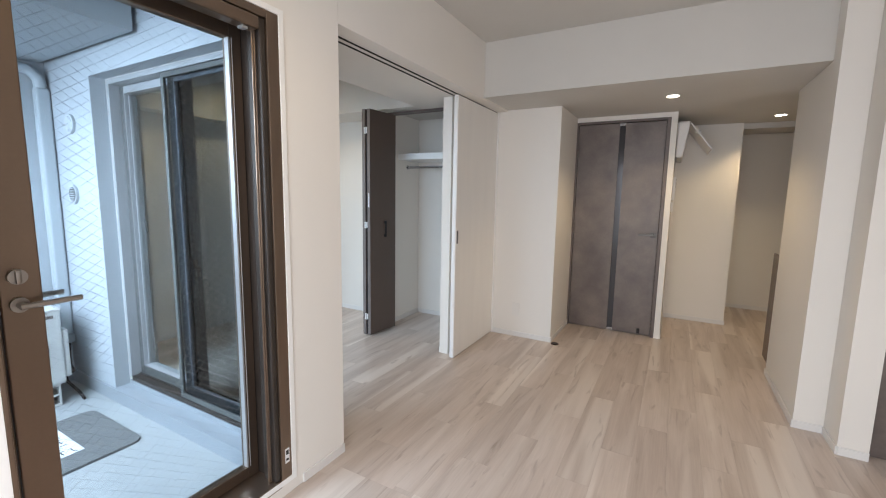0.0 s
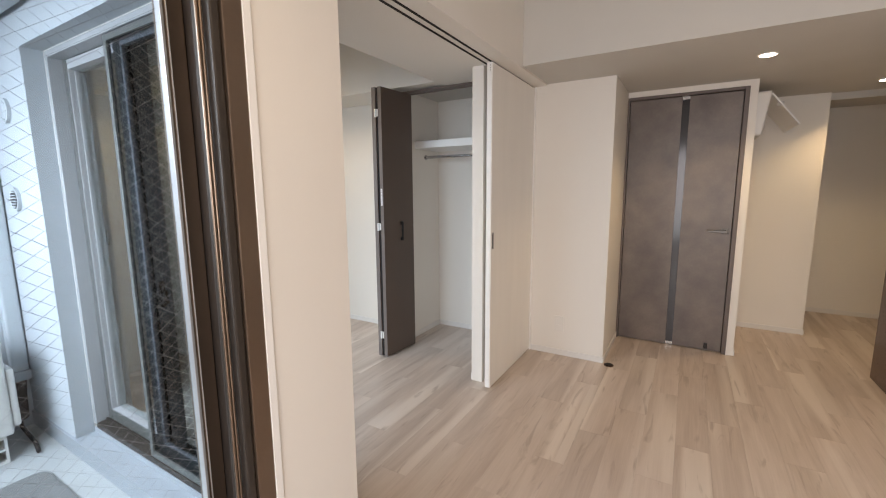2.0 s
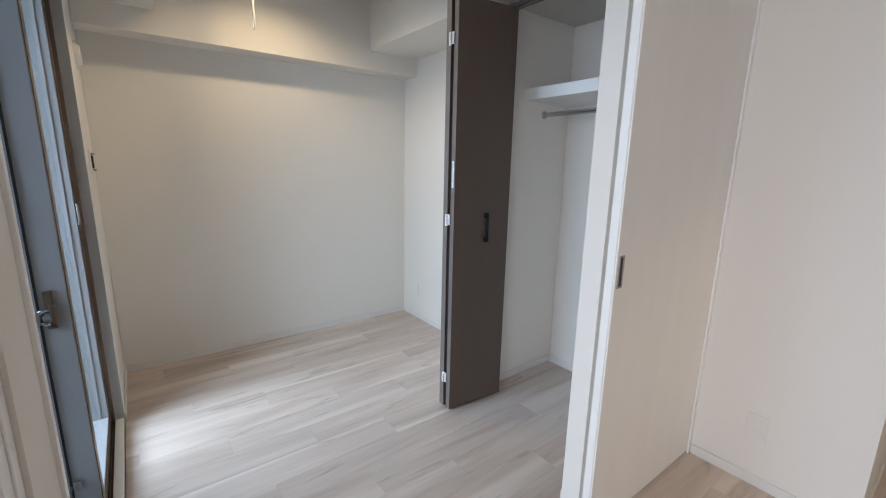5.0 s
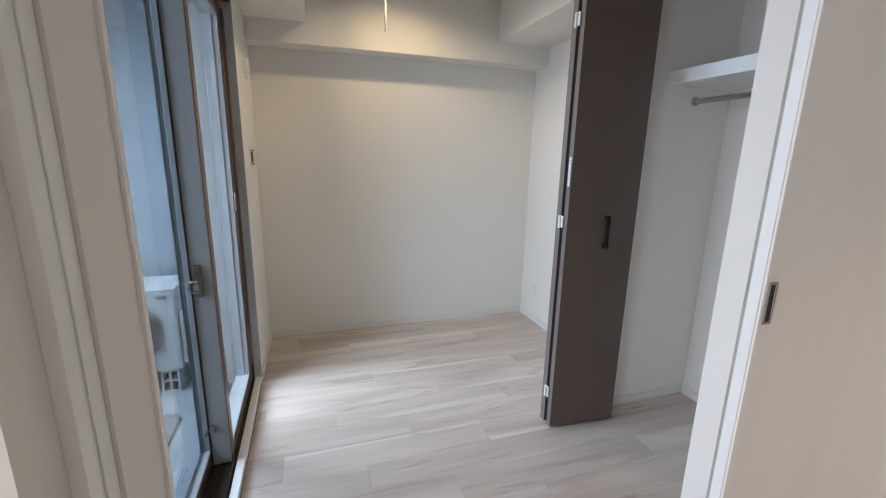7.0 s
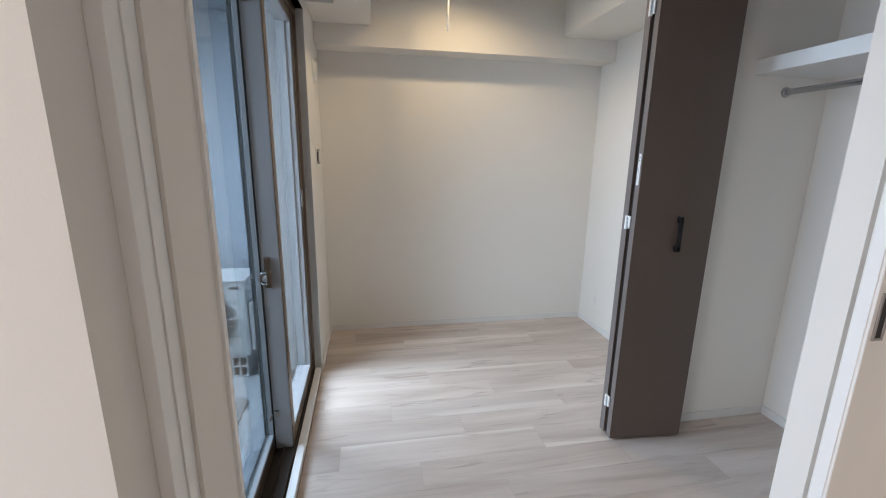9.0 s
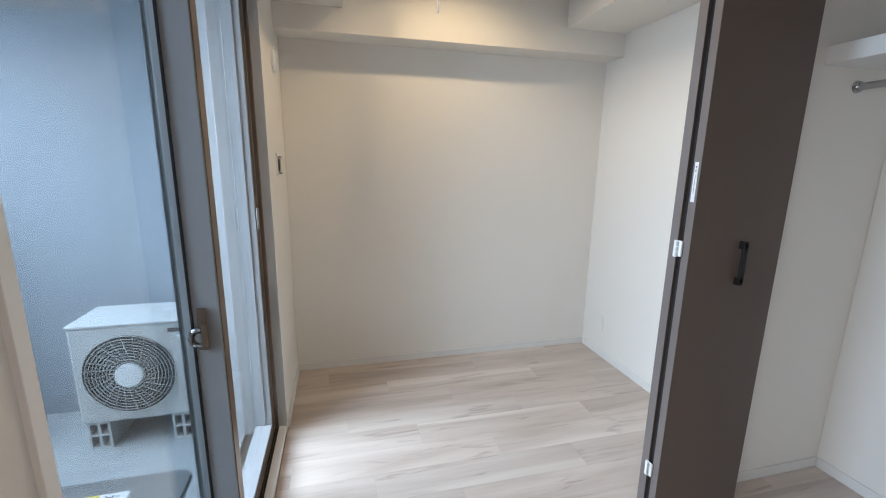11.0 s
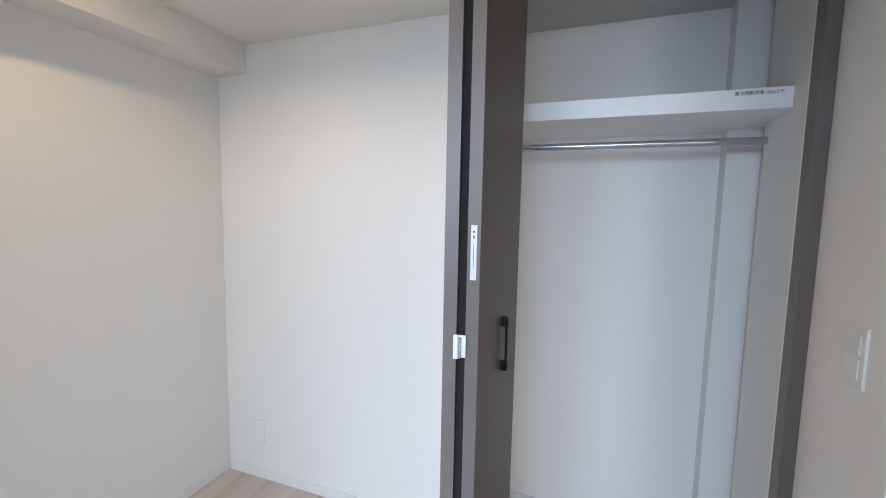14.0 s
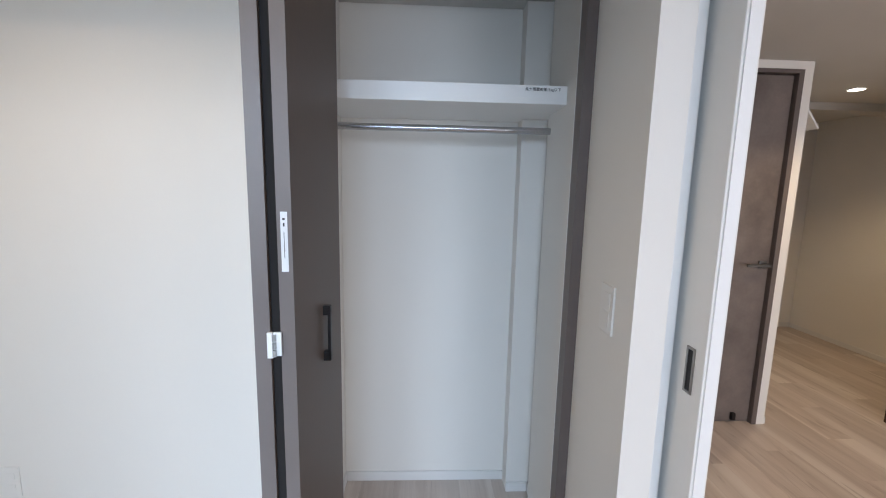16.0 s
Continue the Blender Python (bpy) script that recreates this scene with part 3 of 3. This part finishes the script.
    part("screen_mesh", bm_box(-1.098, W1 - 0.062, 0.053, 0.0535, WZ0 + 0.04, WZ1 - 0.06), SCREEN, scr, "dark fine screen mesh")
    part("pull", bm_boxes([(W0 + 0.060, W0 + 0.080, 0.1755, 0.184, 1.00, 1.09)], 0.003), SATIN, inner, "small metal sash pull")
    return w


bedroom_window()


def balcony_door():
    d = thing("door_2", "closed bronze glazed balcony door with wired glass", "door", (0.03, -0.63, 0.09), kind="structure")
    part("casing", bm_boxes([(XF, XF + 0.006, D1, D1 + 0.022, DZ0 - 0.022, DZ1 + 0.022), (XF, XF + 0.006, D0 - 0.022, D0, DZ0 - 0.022, DZ1 + 0.022),
                             (XF, XF + 0.006, D0, D1, DZ1, DZ1 + 0.022), (XF, XF + 0.006, D0, D1, DZ0 - 0.022, DZ0)], 0.001), WHITE_TRIM, d, "white casing")
    part("door_frame", bm_boxes([(0.028, XF + 0.003, D1 - 0.052, D1, DZ0, DZ1), (-0.10, XF + 0.003, D0, D0 + 0.012, DZ0, DZ1), (-0.10, -0.060, D0 + 0.0125, D0 + 0.048, DZ0 + 0.004, DZ1 - 0.031),
                                 (-0.10, XF + 0.003, D0 + 0.012, D1 - 0.052, DZ1 - 0.03, DZ1), (-0.10, XF + 0.003, D0 + 0.012, D1 - 0.052, DZ0 - 0.03, DZ0 + 0.003)], 0.003), BRONZE, d)
    # rear half of the same frame; its shade is put into a darker bronze
    part("outer_jamb_shaded", bm_boxes([(-0.10, 0.0275, D1 - 0.060, D1, DZ0, DZ1)], 0.002), DARK_BRONZE, d, "outer half of the frame, darkened for shade")
    # rolled insect screen beside the frame
    sc = part("screen_box", bm_boxes([(0.0, XF - 0.004, D1 - 0.078, D1 - 0.0525, DZ0 + 0.004, DZ1 - 0.031)], 0.006), DARK_BRONZE, d, "bronze rolled-screen case")
    for y in (D1 - 0.084, D1 - 0.093):
        part("screen_bar", bm_cyl((0.05, y, DZ0 + 0.004), (0.05, y, DZ1 - 0.033), 0.0042, 10), BRONZE, sc, "", True)
    part("top_rail", bm_boxes([(0.030, XF + 0.012, D0 + 0.06, D1 - 0.088, DZ1 - 0.082, DZ1 - 0.036)], 0.008), BRONZE, d, "bronze screen head rail")
    part("rail_stop", bm_boxes([(0.050, XF, D1 - 0.150, D1 - 0.128, DZ1 - 0.092, DZ1 - 0.0825)], 0.002), SILVER, d, "small pale rail stop")
    part("label", bm_boxes([(XF + 0.003, XF + 0.0035, D1 - 0.034, D1 - 0.012, 0.145, 0.21)]), PAPER, d, "small white label")
    part("label_print", bm_boxes([(XF + 0.0035, XF + 0.0038, D1 - 0.030, D1 - 0.016, 0.182, 0.202), (XF + 0.0035, XF + 0.0038, D1 - 0.030, D1 - 0.016, 0.155, 0.165)]), INK, d, "label print")
    # leaf
    la, lb, z0, z1 = -0.935, -0.212, DZ0 + 0.004, 1.908
    ga, gb = -0.851, -0.262
    xa, xb, xm = -0.095, -0.055, -0.075
    leaf = part("leaf", bm_boxes([(xa, xb, la, ga, z0, z1), (xa, xb, gb, lb, z0, z1), (xa, xb, ga, gb, z0, z0 + 0.05), (xa, xb, ga, gb, z1 - 0.05, z1)], 0.003),
                BRONZE, d, "bronze leaf frame")
    part("pane", bm_box(xm - 0.003, xm + 0.003, ga - 0.004, gb + 0.004, z0 + 0.046, z1 - 0.046), WIRED_GLASS, leaf, "wired glass pane")
    part("bead", bm_boxes([(xm - 0.002, xb + 0.002, gb - 0.004, gb + 0.003, z0 + 0.05, z1 - 0.05), (xb - 0.004, xb + 0.003, gb + 0.009, gb + 0.012, z0 + 0.05, z1 - 0.05)], 0.001), SILVER, leaf, "pale glazing bead")
    bm = bmesh.new()
    za, zb = z0 + 0.05, z1 - 0.05
    step = 0.031
    rise = 0.75
    w = gb - ga
    k = -int(w * rise / step) - 1
    while za + k * step < zb:
        for sgn in (1, -1):
            pts = []
            for y in (ga, gb):
                u = (y - ga) if sgn > 0 else (gb - y)
                pts.append([y, za + k * step + u * rise])
            (ya, a), (yb, b) = pts
            lo, hi = (za, zb)
            t0, t1 = 0.0, 1.0
            dz = b - a
            ts = sorted(((lo - a) / dz, (hi - a) / dz))
            t0, t1 = max(t0, ts[0]), min(t1, ts[1])
            if t1 > t0:
                p0, p1 = (xm + 0.0032, ya + (yb - ya) * t0, a + dz * t0), (xm + 0.0032, ya + (yb - ya) * t1, a + dz * t1)
                bm_cyl(p0, p1, 0.00034, 4, bm=bm)
        k += 1
    part("wire_mesh", bm, WIRE, leaf, "fine diamond wire in the glass")
    ly = -0.901
    bm = bm_cyl((xb, ly, 1.058), (xb + 0.017, ly, 1.058), 0.020)
    bm_box(xb + 0.017, xb + 0.025, ly - 0.006, ly + 0.006, 1.041, 1.075, 0.002, bm)
    part("thumb_turn", bm, SATIN, leaf, "satin thumb turn", True)
    for side in (1, -1):
        x = xb if side > 0 else xa
        bm = bm_cyl((x, ly, 0.982), (x + side * 0.012, ly, 0.982), 0.020)
        bm_cyl((x + side * 0.012, ly, 0.982), (x + side * 0.040, ly, 0.982), 0.009, bm=bm)
        bm_tube([(x + side * 0.040, ly - 0.008, 0.982), (x + side * 0.041, ly + 0.03, 0.983), (x + side * 0.041, ly + 0.12, 0.984)], 0.0078, bm=bm)
        part("lever", bm, SATIN, leaf, "satin lever handle", True)
    return d


balcony_door()


def south_window():
    # unseen window, added to account for the daylight from behind the walker
    w = thing("window_2", "large grey aluminium window, unseen, added as a daylight source", "window", (1.55, -2.53, 0), kind="structure")
    part("window_frame", bm_boxes([(0.35, 0.40, -2.56, -2.50, 0, 2.05), (2.70, 2.75, -2.56, -2.50, 0, 2.05), (0.40, 2.70, -2.56, -2.50, 2.0, 2.05), (0.40, 2.70, -2.56, -2.50, 0, 0.05),
                                   (1.52, 1.58, -2.56, -2.50, 0.05, 2.0)], 0.002), GREY_ALU, w)
    for a, b in ((0.40, 1.52), (1.58, 2.70)):
        part("pane", bm_box(a, b, -2.533, -2.527, 0.05, 2.0), GLASS, w)


south_window()

# ---- kitchen end ----


def downlight(x, y):
    d = thing("downlight", "round recessed ceiling downlight, lit warm", "downlight", (x, y, LOW), group="kitchen downlights")
    part("trim_ring", bm_cyl((x, y, LOW - 0.004), (x, y, LOW), 0.050, 32), WHITE_PLASTIC, d, "", True)
    part("diffuser", bm_cyl((x, y, LOW - 0.006), (x, y, LOW - 0.004), 0.041, 32), GLOW, d, "glowing diffuser")


downlight(1.362, 2.305)
downlight(2.190, 3.465)


def ceiling_downlight(x, y, label):
    d = thing("downlight", label, "downlight", (x, y, TOP))
    part("trim_ring", bm_cyl((x, y, TOP - 0.008), (x, y, TOP), 0.055, 32), WHITE_PLASTIC, d, "", True)
    part("diffuser", bm_cyl((x, y, TOP - 0.010), (x, y, TOP - 0.008), 0.045, 32), GLOW, d, "glowing diffuser")


ceiling_downlight(-1.63, 1.10, "round ceiling downlight, lit warm, above the bedroom")
ceiling_downlight(0.85, -0.80, "round ceiling downlight, lit warm, above the living room")


def kitchen_counter():
    k = thing("kitchen_counter", "dark brown kitchen counter with a pale worktop", "kitchen counter", (2.45, 2.77, 0))
    part("end_panel", bm_box(2.172, 2.190, 2.505, 2.96, 0.0, 0.866, 0.002), COUNTER_BROWN, k, "glossy dark brown end panel")
    part("body", bm_box(2.1905, 3.15, 2.51, 2.955, 0.0, 0.834), COUNTER_BROWN, k)
    part("worktop", bm_box(2.1905, 3.155, 2.505, 2.96, 0.8345, 0.859, 0.002), SILVER, k, "pale metal worktop")


kitchen_counter()
solid("tall_brown_door", bm_boxes([(2.386, 3.049, 1.50, 1.54, 0.004, 2.018)], 0.002), DOOR_BROWN, "dark brown flush door beside the wall corner", "door", "structure")


def air_conditioner_indoor():
    a = thing("air_conditioner", "white wall air conditioner with its front panel open", "air conditioner", (1.45, 3.3, 1.67))
    bm = bm_box(1.401, 1.502, 3.13, 3.76, 1.672, 1.982)
    for v in bm.verts:
        if v.co.x > 1.45 and v.co.z < 1.8:
            v.co.x = 1.462
    bmesh.ops.bevel(bm, geom=list(bm.edges), offset=0.012, segments=3, profile=0.5, affect="EDGES")
    part("body", bm, WHITE_PLASTIC, a)
    part("louver", bm_box(1.412, 1.452, 3.15, 3.74, 1.6660, 1.6715), PLASTIC, a)
    part("top_lip", bm_box(1.405, 1.500, 3.145, 3.745, 1.9825, 1.989, 0.002), WHITE_PLASTIC, a)
    # front panel swung open from its top edge
    bm = bm_box(0, 0.295, 3.16, 3.73, -0.006, 0.006, 0.003)
    bmesh.ops.rotate(bm, cent=(0, 0, 0), matrix=Matrix.Rotation(radians(53), 3, "Y"), verts=bm.verts)
    bmesh.ops.translate(bm, vec=(1.504, 0, 1.975), verts=bm.verts)
    flap = part("open_flap", bm, WHITE_PLASTIC, a, "white front panel swung open")
    part("stay", bm_box(1.545, 1.585, 3.20, 3.21, 1.885, 1.915, 0.003), PLASTIC, flap)


air_conditioner_indoor()


def wall_box(name, label, category, rows, screen=None):
    t = thing(name, label, category, (rows[0][0], rows[0][2], rows[0][4]))
    part("body", bm_boxes(rows, 0.003), WHITE_PLASTIC, t)
    if screen:
        part("screen", bm_boxes([screen]), SMOKED, t, "dark glass screen")


wall_box("intercom", "white intercom panel with a dark screen", "intercom", [(1.40, 1.425, 3.30, 3.45, 1.28, 1.50)], (1.425, 1.4265, 3.32, 3.43, 1.40, 1.48))
wall_box("bath_remote", "white bath controller panel", "control panel", [(1.40, 1.418, 3.31, 3.43, 1.17, 1.26)])


def outlet(name, label, x0, x1, y0, y1, z0, z1, axis, front, slots=2):
    t = thing(name, label, "outlet" if slots else "switch", ((x0 + x1) / 2, (y0 + y1) / 2, z0))
    part("plate", bm_box(x0, x1, y0, y1, z0, z1, 0.002), WALL_PLASTIC, t)
    zm, h = (z0 + z1) / 2, (z1 - z0) / 2
    for s in (-1, 1):
        if axis == "y":
            xm = (x0 + x1) / 2
            part("socket", bm_boxes([(xm - 0.018, xm + 0.018, front - 0.002, front, zm + s * h * 0.38 - 0.012, zm + s * h * 0.38 + 0.012)], 0.0008), WALL_PLASTIC, t)
        else:
            ym = (y0 + y1) / 2
            part("rocker", bm_boxes([(front - 0.002, front, ym - 0.020, ym + 0.020, zm + s * h * 0.38 - 0.019, zm + s * h * 0.38 + 0.019)], 0.0008), WALL_PLASTIC, t)


outlet("wall_outlet", "white double wall outlet near the floor", 0.187, 0.257, 2.306, 2.312, 0.193, 0.313, "y", 2.306)
outlet("wall_outlet", "white double wall outlet on the bedroom wall", -2.185, -2.115, 2.200, 2.205, 0.175, 0.295, "y", 2.200)
outlet("light_switch", "white double light switch beside the closet", -0.178, -0.172, 1.670, 1.740, 1.005, 1.125, "x", -0.178, 0)

# floor door stop ring
_s = thing("floor_door_stop", "small round black floor door stop with a brown rim", "door stop", (0.60, 2.33, 0))
part("disc", bm_cyl((0.60, 2.29, 0), (0.60, 2.29, 0.008), 0.028, 24), BLACK_METAL, _s, "", True)
part("rim", bm_cyl((0.60, 2.29, 0), (0.60, 2.29, 0.004), 0.034, 24), ORANGE, _s, "dark brown rim", True)

# ---- bedroom small things ----


def drying_pole(x, y):
    p = thing("drying_pole", "white ceiling pole with an oval hook for a clothes rail", "drying pole", (x, y, TOP), group="drying poles")
    part("base", bm_cyl((x, y, TOP - 0.012), (x, y, TOP), 0.026), WHITE_PLASTIC, p, "", True)
    part("rod", bm_cyl((x, y, 2.03), (x, y, TOP - 0.012), 0.0065, 12), WHITE_PLASTIC, p, "", True)
    ring = [(x + 0.017 * math.cos(a), y, 1.99 + 0.042 * math.sin(a)) for a in (math.pi / 2 + 2 * math.pi * i / 20 for i in range(21))]
    part("hook", bm_tube(ring, 0.0045, 8), WHITE_PLASTIC, p, "", True)


drying_pole(-1.835, 0.975)
drying_pole(-0.83, 1.0)


def remote_holder():
    r = thing("remote_holder", "white wall cradle with a dark slot", "remote holder", (-1.995, YB, 1.2))
    part("back_plate", bm_boxes([(-2.024, -1.966, YB, YB + 0.008, 1.205, 1.315)], 0.002), WHITE_PLASTIC, r)
    part("slot", bm_boxes([(-2.019, -1.971, YB + 0.008, YB + 0.016, 1.228, 1.288)], 0.002), SMOKED, r, "dark slot")
    for z in (1.216, 1.290):
        part("lip", bm_box(-2.019, -1.971, YB + 0.008, YB + 0.022, z, z + 0.010, 0.002), SATIN, r, "metal lip")


remote_holder()
_c = thing("cable_outlet", "tiny white cable outlet on the wall beside the remote cradle", "outlet", (-2.075, YB, 1.205))
part("cap", bm_box(-2.087, -2.061, YB, YB + 0.004, 1.202, 1.222, 0.0015), WALL_PLASTIC, _c)
_v = thing("wall_vent", "round white wall vent beside the window", "vent", (-2.08, YB, 1.75))
part("ring", bm_cyl((-2.08, YB, 1.75), (-2.08, YB + 0.012, 1.75), 0.062, 32), WHITE_PLASTIC, _v, "", True)
part("disc", bm_cyl((-2.08, YB + 0.012, 1.75), (-2.08, YB + 0.022, 1.75), 0.048, 32, 0.044), WHITE_PLASTIC, _v, "", True)

# ---- balcony things ----


def outdoor_unit():
    a = thing("outdoor_unit", "ivory air-conditioner outdoor unit on plastic blocks", "outdoor unit", (-2.1, -0.42, -0.12))
    x0, x1, y0, y1, z0, z1 = -2.24, -1.95, -0.722, -0.222, 0.030, 0.518
    part("body", bm_box(x0, x1, y0, y1, z0, z1, 0.012), PLASTIC, a)
    part("top_lid", bm_box(x0 - 0.004, x1 + 0.004, y0 - 0.004, y1 + 0.004, z1 - 0.006, z1 + 0.010, 0.005), PLASTIC, a)
    cy, cz, r = -0.490, 0.274, 0.195
    # no hole here: a dark disc paints the shade behind the fan guard
    part("fan_shade_disc", bm_cyl((x1 + 0.0005, cy, cz), (x1 + 0.003, cy, cz), r, 48), DARK, a, "flat dark disc standing for the shaded fan opening", True)
    bm = bmesh.new()
    for i in range(10):
        rr = 0.065 + (r - 0.065) * i / 9
        pts = [(x1 + 0.012, cy + rr * math.cos(t), cz + rr * math.sin(t)) for t in (2 * math.pi * k / 40 for k in range(41))]
        bm_tube(pts, 0.0018, 5, bm)
    for i in range(24):
        t = 2 * math.pi * i / 24
        u = t + 0.35
        bm_tube([(x1 + 0.010, cy + 0.06 * math.cos(t), cz + 0.06 * math.sin(t)), (x1 + 0.010, cy + r * math.cos(u), cz + r * math.sin(u))], 0.0018, 5, bm)
    part("fan_grille", bm, PLASTIC, a, "ring-and-spoke fan guard")
    part("hub", bm_cyl((x1 + 0.008, cy, cz), (x1 + 0.018, cy, cz), 0.058, 32), WHITE_PLASTIC, a, "round hub cover", True)
    part("service_cover", bm_box(-2.20, -1.965, y1 + 0.0005, y1 + 0.035, 0.06, 0.38, 0.012), PLASTIC, a)
    part("front_inset", bm_box(x1, x1 + 0.003, -0.296, -0.240, 0.10, 0.36, 0.001), PLASTIC, a)
    part("badge", bm_box(x1, x1 + 0.0015, -0.310, -0.260, 0.470, 0.490), DOOR_FRAME, a, "small dark badge")
    for y in (-0.665, -0.30):
        part("foot_block", bm_boxes([(x0 - 0.02, x1 - 0.02, y - 0.048, y + 0.048, -0.12, -0.106), (x0 - 0.02, x1 - 0.02, y - 0.048, y + 0.048, 0.013, 0.029),
                                         (x0 - 0.02, x1 - 0.02, y - 0.048, y - 0.037, -0.106, 0.013), (x0 - 0.02, x1 - 0.02, y + 0.037, y + 0.048, -0.106, 0.013),
                                         (x0 - 0.02, x1 - 0.02, y - 0.006, y + 0.006, -0.106, 0.013), (x0 - 0.02, x1 - 0.02, y - 0.037, y - 0.006, -0.050, -0.040),
                                         (x0 - 0.02, x1 - 0.02, y + 0.006, y + 0.037, -0.050, -0.040)]), PLASTIC, a, "hollow plastic foot block")


outdoor_unit()


def drain_pipe():
    p = thing("drain_pipe", "white cladded pipe down the balcony corner", "pipe", (-2.30, -0.07, -0.12))
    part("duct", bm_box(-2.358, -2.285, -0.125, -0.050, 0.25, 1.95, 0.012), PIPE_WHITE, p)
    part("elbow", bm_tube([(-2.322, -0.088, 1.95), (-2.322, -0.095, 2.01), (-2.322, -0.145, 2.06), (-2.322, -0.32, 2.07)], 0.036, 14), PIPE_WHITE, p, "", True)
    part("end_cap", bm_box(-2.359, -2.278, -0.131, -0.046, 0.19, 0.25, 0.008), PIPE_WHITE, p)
    part("hose", bm_tube([(-2.32, -0.09, 0.19), (-2.31, -0.10, 0.10), (-2.24, -0.12, 0.01), (-2.14, -0.14, 0.04), (-2.08, -0.185, 0.12)], 0.026, 12), DARK, p, "dark flexible hose", True)
    part("drain_hose", bm_tube([(-2.33, -0.11, 0.19), (-2.32, -0.12, 0.05), (-2.25, -0.13, -0.07), (-2.05, -0.13, -0.105), (-1.93, -0.15, -0.107)], 0.010, 10), DARK, p, "thin dark drain hose", True)


drain_pipe()


def round_vent(x, z, slats):
    v = thing("outside_vent", "round pale outside vent cap" + (" with slats" if slats else ""), "vent", (x, -0.045, z))
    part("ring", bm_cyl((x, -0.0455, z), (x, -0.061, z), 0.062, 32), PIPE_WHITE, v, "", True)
    if slats:
        # shade behind the slats is a dark disc on the solid ring
        part("opening", bm_cyl((x, -0.061, z), (x, -0.0625, z), 0.048, 32), DARK, v, "flat dark disc standing for the shaded vent opening")
        for i in range(6):
            zz = z - 0.038 + i * 0.0152
            hw = math.sqrt(0.048 ** 2 - (zz - z) ** 2)
            part("slat", bm_box(x - hw, x + hw, -0.068, -0.0625, zz - 0.003, zz + 0.003), PIPE_WHITE, v)
    else:
        part("cap", bm_cyl((x, -0.061, z), (x, -0.071, z), 0.050, 32, 0.04), PIPE_WHITE, v, "", True)


round_vent(-2.072, 1.252, True)
round_vent(-2.030, 1.705, False)


def hatch_lid():
    m = thing("escape_hatch", "grey escape-ladder hatch lid with a white notice", "hatch", (-1.38, -0.45, -0.12))
    bm = bm_box(-1.71, -1.092, -0.82, -0.186, -0.12, -0.106)
    es = [e for e in bm.edges if abs(e.verts[0].co.z - e.verts[1].co.z) > 0.005]
    bmesh.ops.bevel(bm, geom=es, offset=0.055, segments=6, profile=0.5, affect="EDGES")
    part("lid", bm, MAT, m)
    part("notice", bm_box(-1.62, -1.25, -0.510, -0.400, -0.106, -0.1055), PAPER, m, "white printed notice")
    part("yellow_notice", bm_box(-1.62, -1.25, -0.625, -0.512, -0.106, -0.1055), YELLOW, m, "yellow printed notice")
    part("notice_bars", bm_boxes([(-1.59, -1.28, -0.555, -0.543, -0.1054, -0.1052), (-1.59, -1.37, -0.580, -0.570, -0.1054, -0.1052), (-1.59, -1.33, -0.605, -0.595, -0.1054, -0.1052)]), INK, m, "dark print")
    return m


sign_text("避難はしご", pose(-1.435, -0.484, -0.1053), 0.070, INK, hatch_lid(), "black printed words")

_l = thing("balcony_lamp", "round white ceiling lamp on the balcony, off", "ceiling lamp", (-0.86, -0.09, 2.3))
part("base", bm_cyl((-0.86, -0.09, 2.27), (-0.86, -0.09, 2.3), 0.085, 32), PIPE_WHITE, _l, "", True)
part("cover", bm_cyl((-0.86, -0.09, 2.24), (-0.86, -0.09, 2.27), 0.070, 32, 0.082), PLASTIC, _l, "", True)

# ---- floor boards ----
PW, PL = 0.150, 0.909
_boards = {}


def board_mesh(w, l):
    key = (round(w, 3), round(l, 3))
    if key not in _boards:
        _boards[key] = mesh_of("plank", bm_box(-w / 2, w / 2, -l / 2, l / 2, -0.0085, 0.0, 0.0002 if min(w, l) > 0.03 else 0), PLANK)
    return _boards[key]


def boards(floor, x0, x1, y0, y1):
    rng = random.Random(7)
    i = math.floor(x0 / PW)
    while i * PW < x1 - 0.002:
        a, b = max(x0, i * PW), min(x1, (i + 1) * PW)
        off = ((i * 0.37) % 1.0) * PL
        j = math.floor((y0 - off) / PL)
        while off + j * PL < y1 - 0.002:
            c, d = max(y0, off + j * PL), min(y1, off + (j + 1) * PL)
            if b - a > 0.004 and d - c > 0.004:
                ob = new("plank", board_mesh(b - a - 0.0004, d - c - 0.0004))
                ob.location = ((a + b) / 2, (c + d) / 2, 0)
                ob.parent = floor
            j += 1
        i += 1


floor = tagged(new("floor"), "pale oak-look plank flooring, boards running lengthwise", "floor", kind="structure")
boards(floor, -2.341, -0.15, YB, 2.5)
boards(floor, -0.15, 0.15, YJ - 0.1, 2.311)
boards(floor, 0.15, 0.55, YJ - 0.1, 2.311)
boards(floor, 0.15, 3.3, -2.5, YJ - 0.1)
boards(floor, 0.55, 3.3, YJ - 0.1, 4.72)
boards(floor, XF + 0.001, 0.15, -2.5, YJ - 0.1)
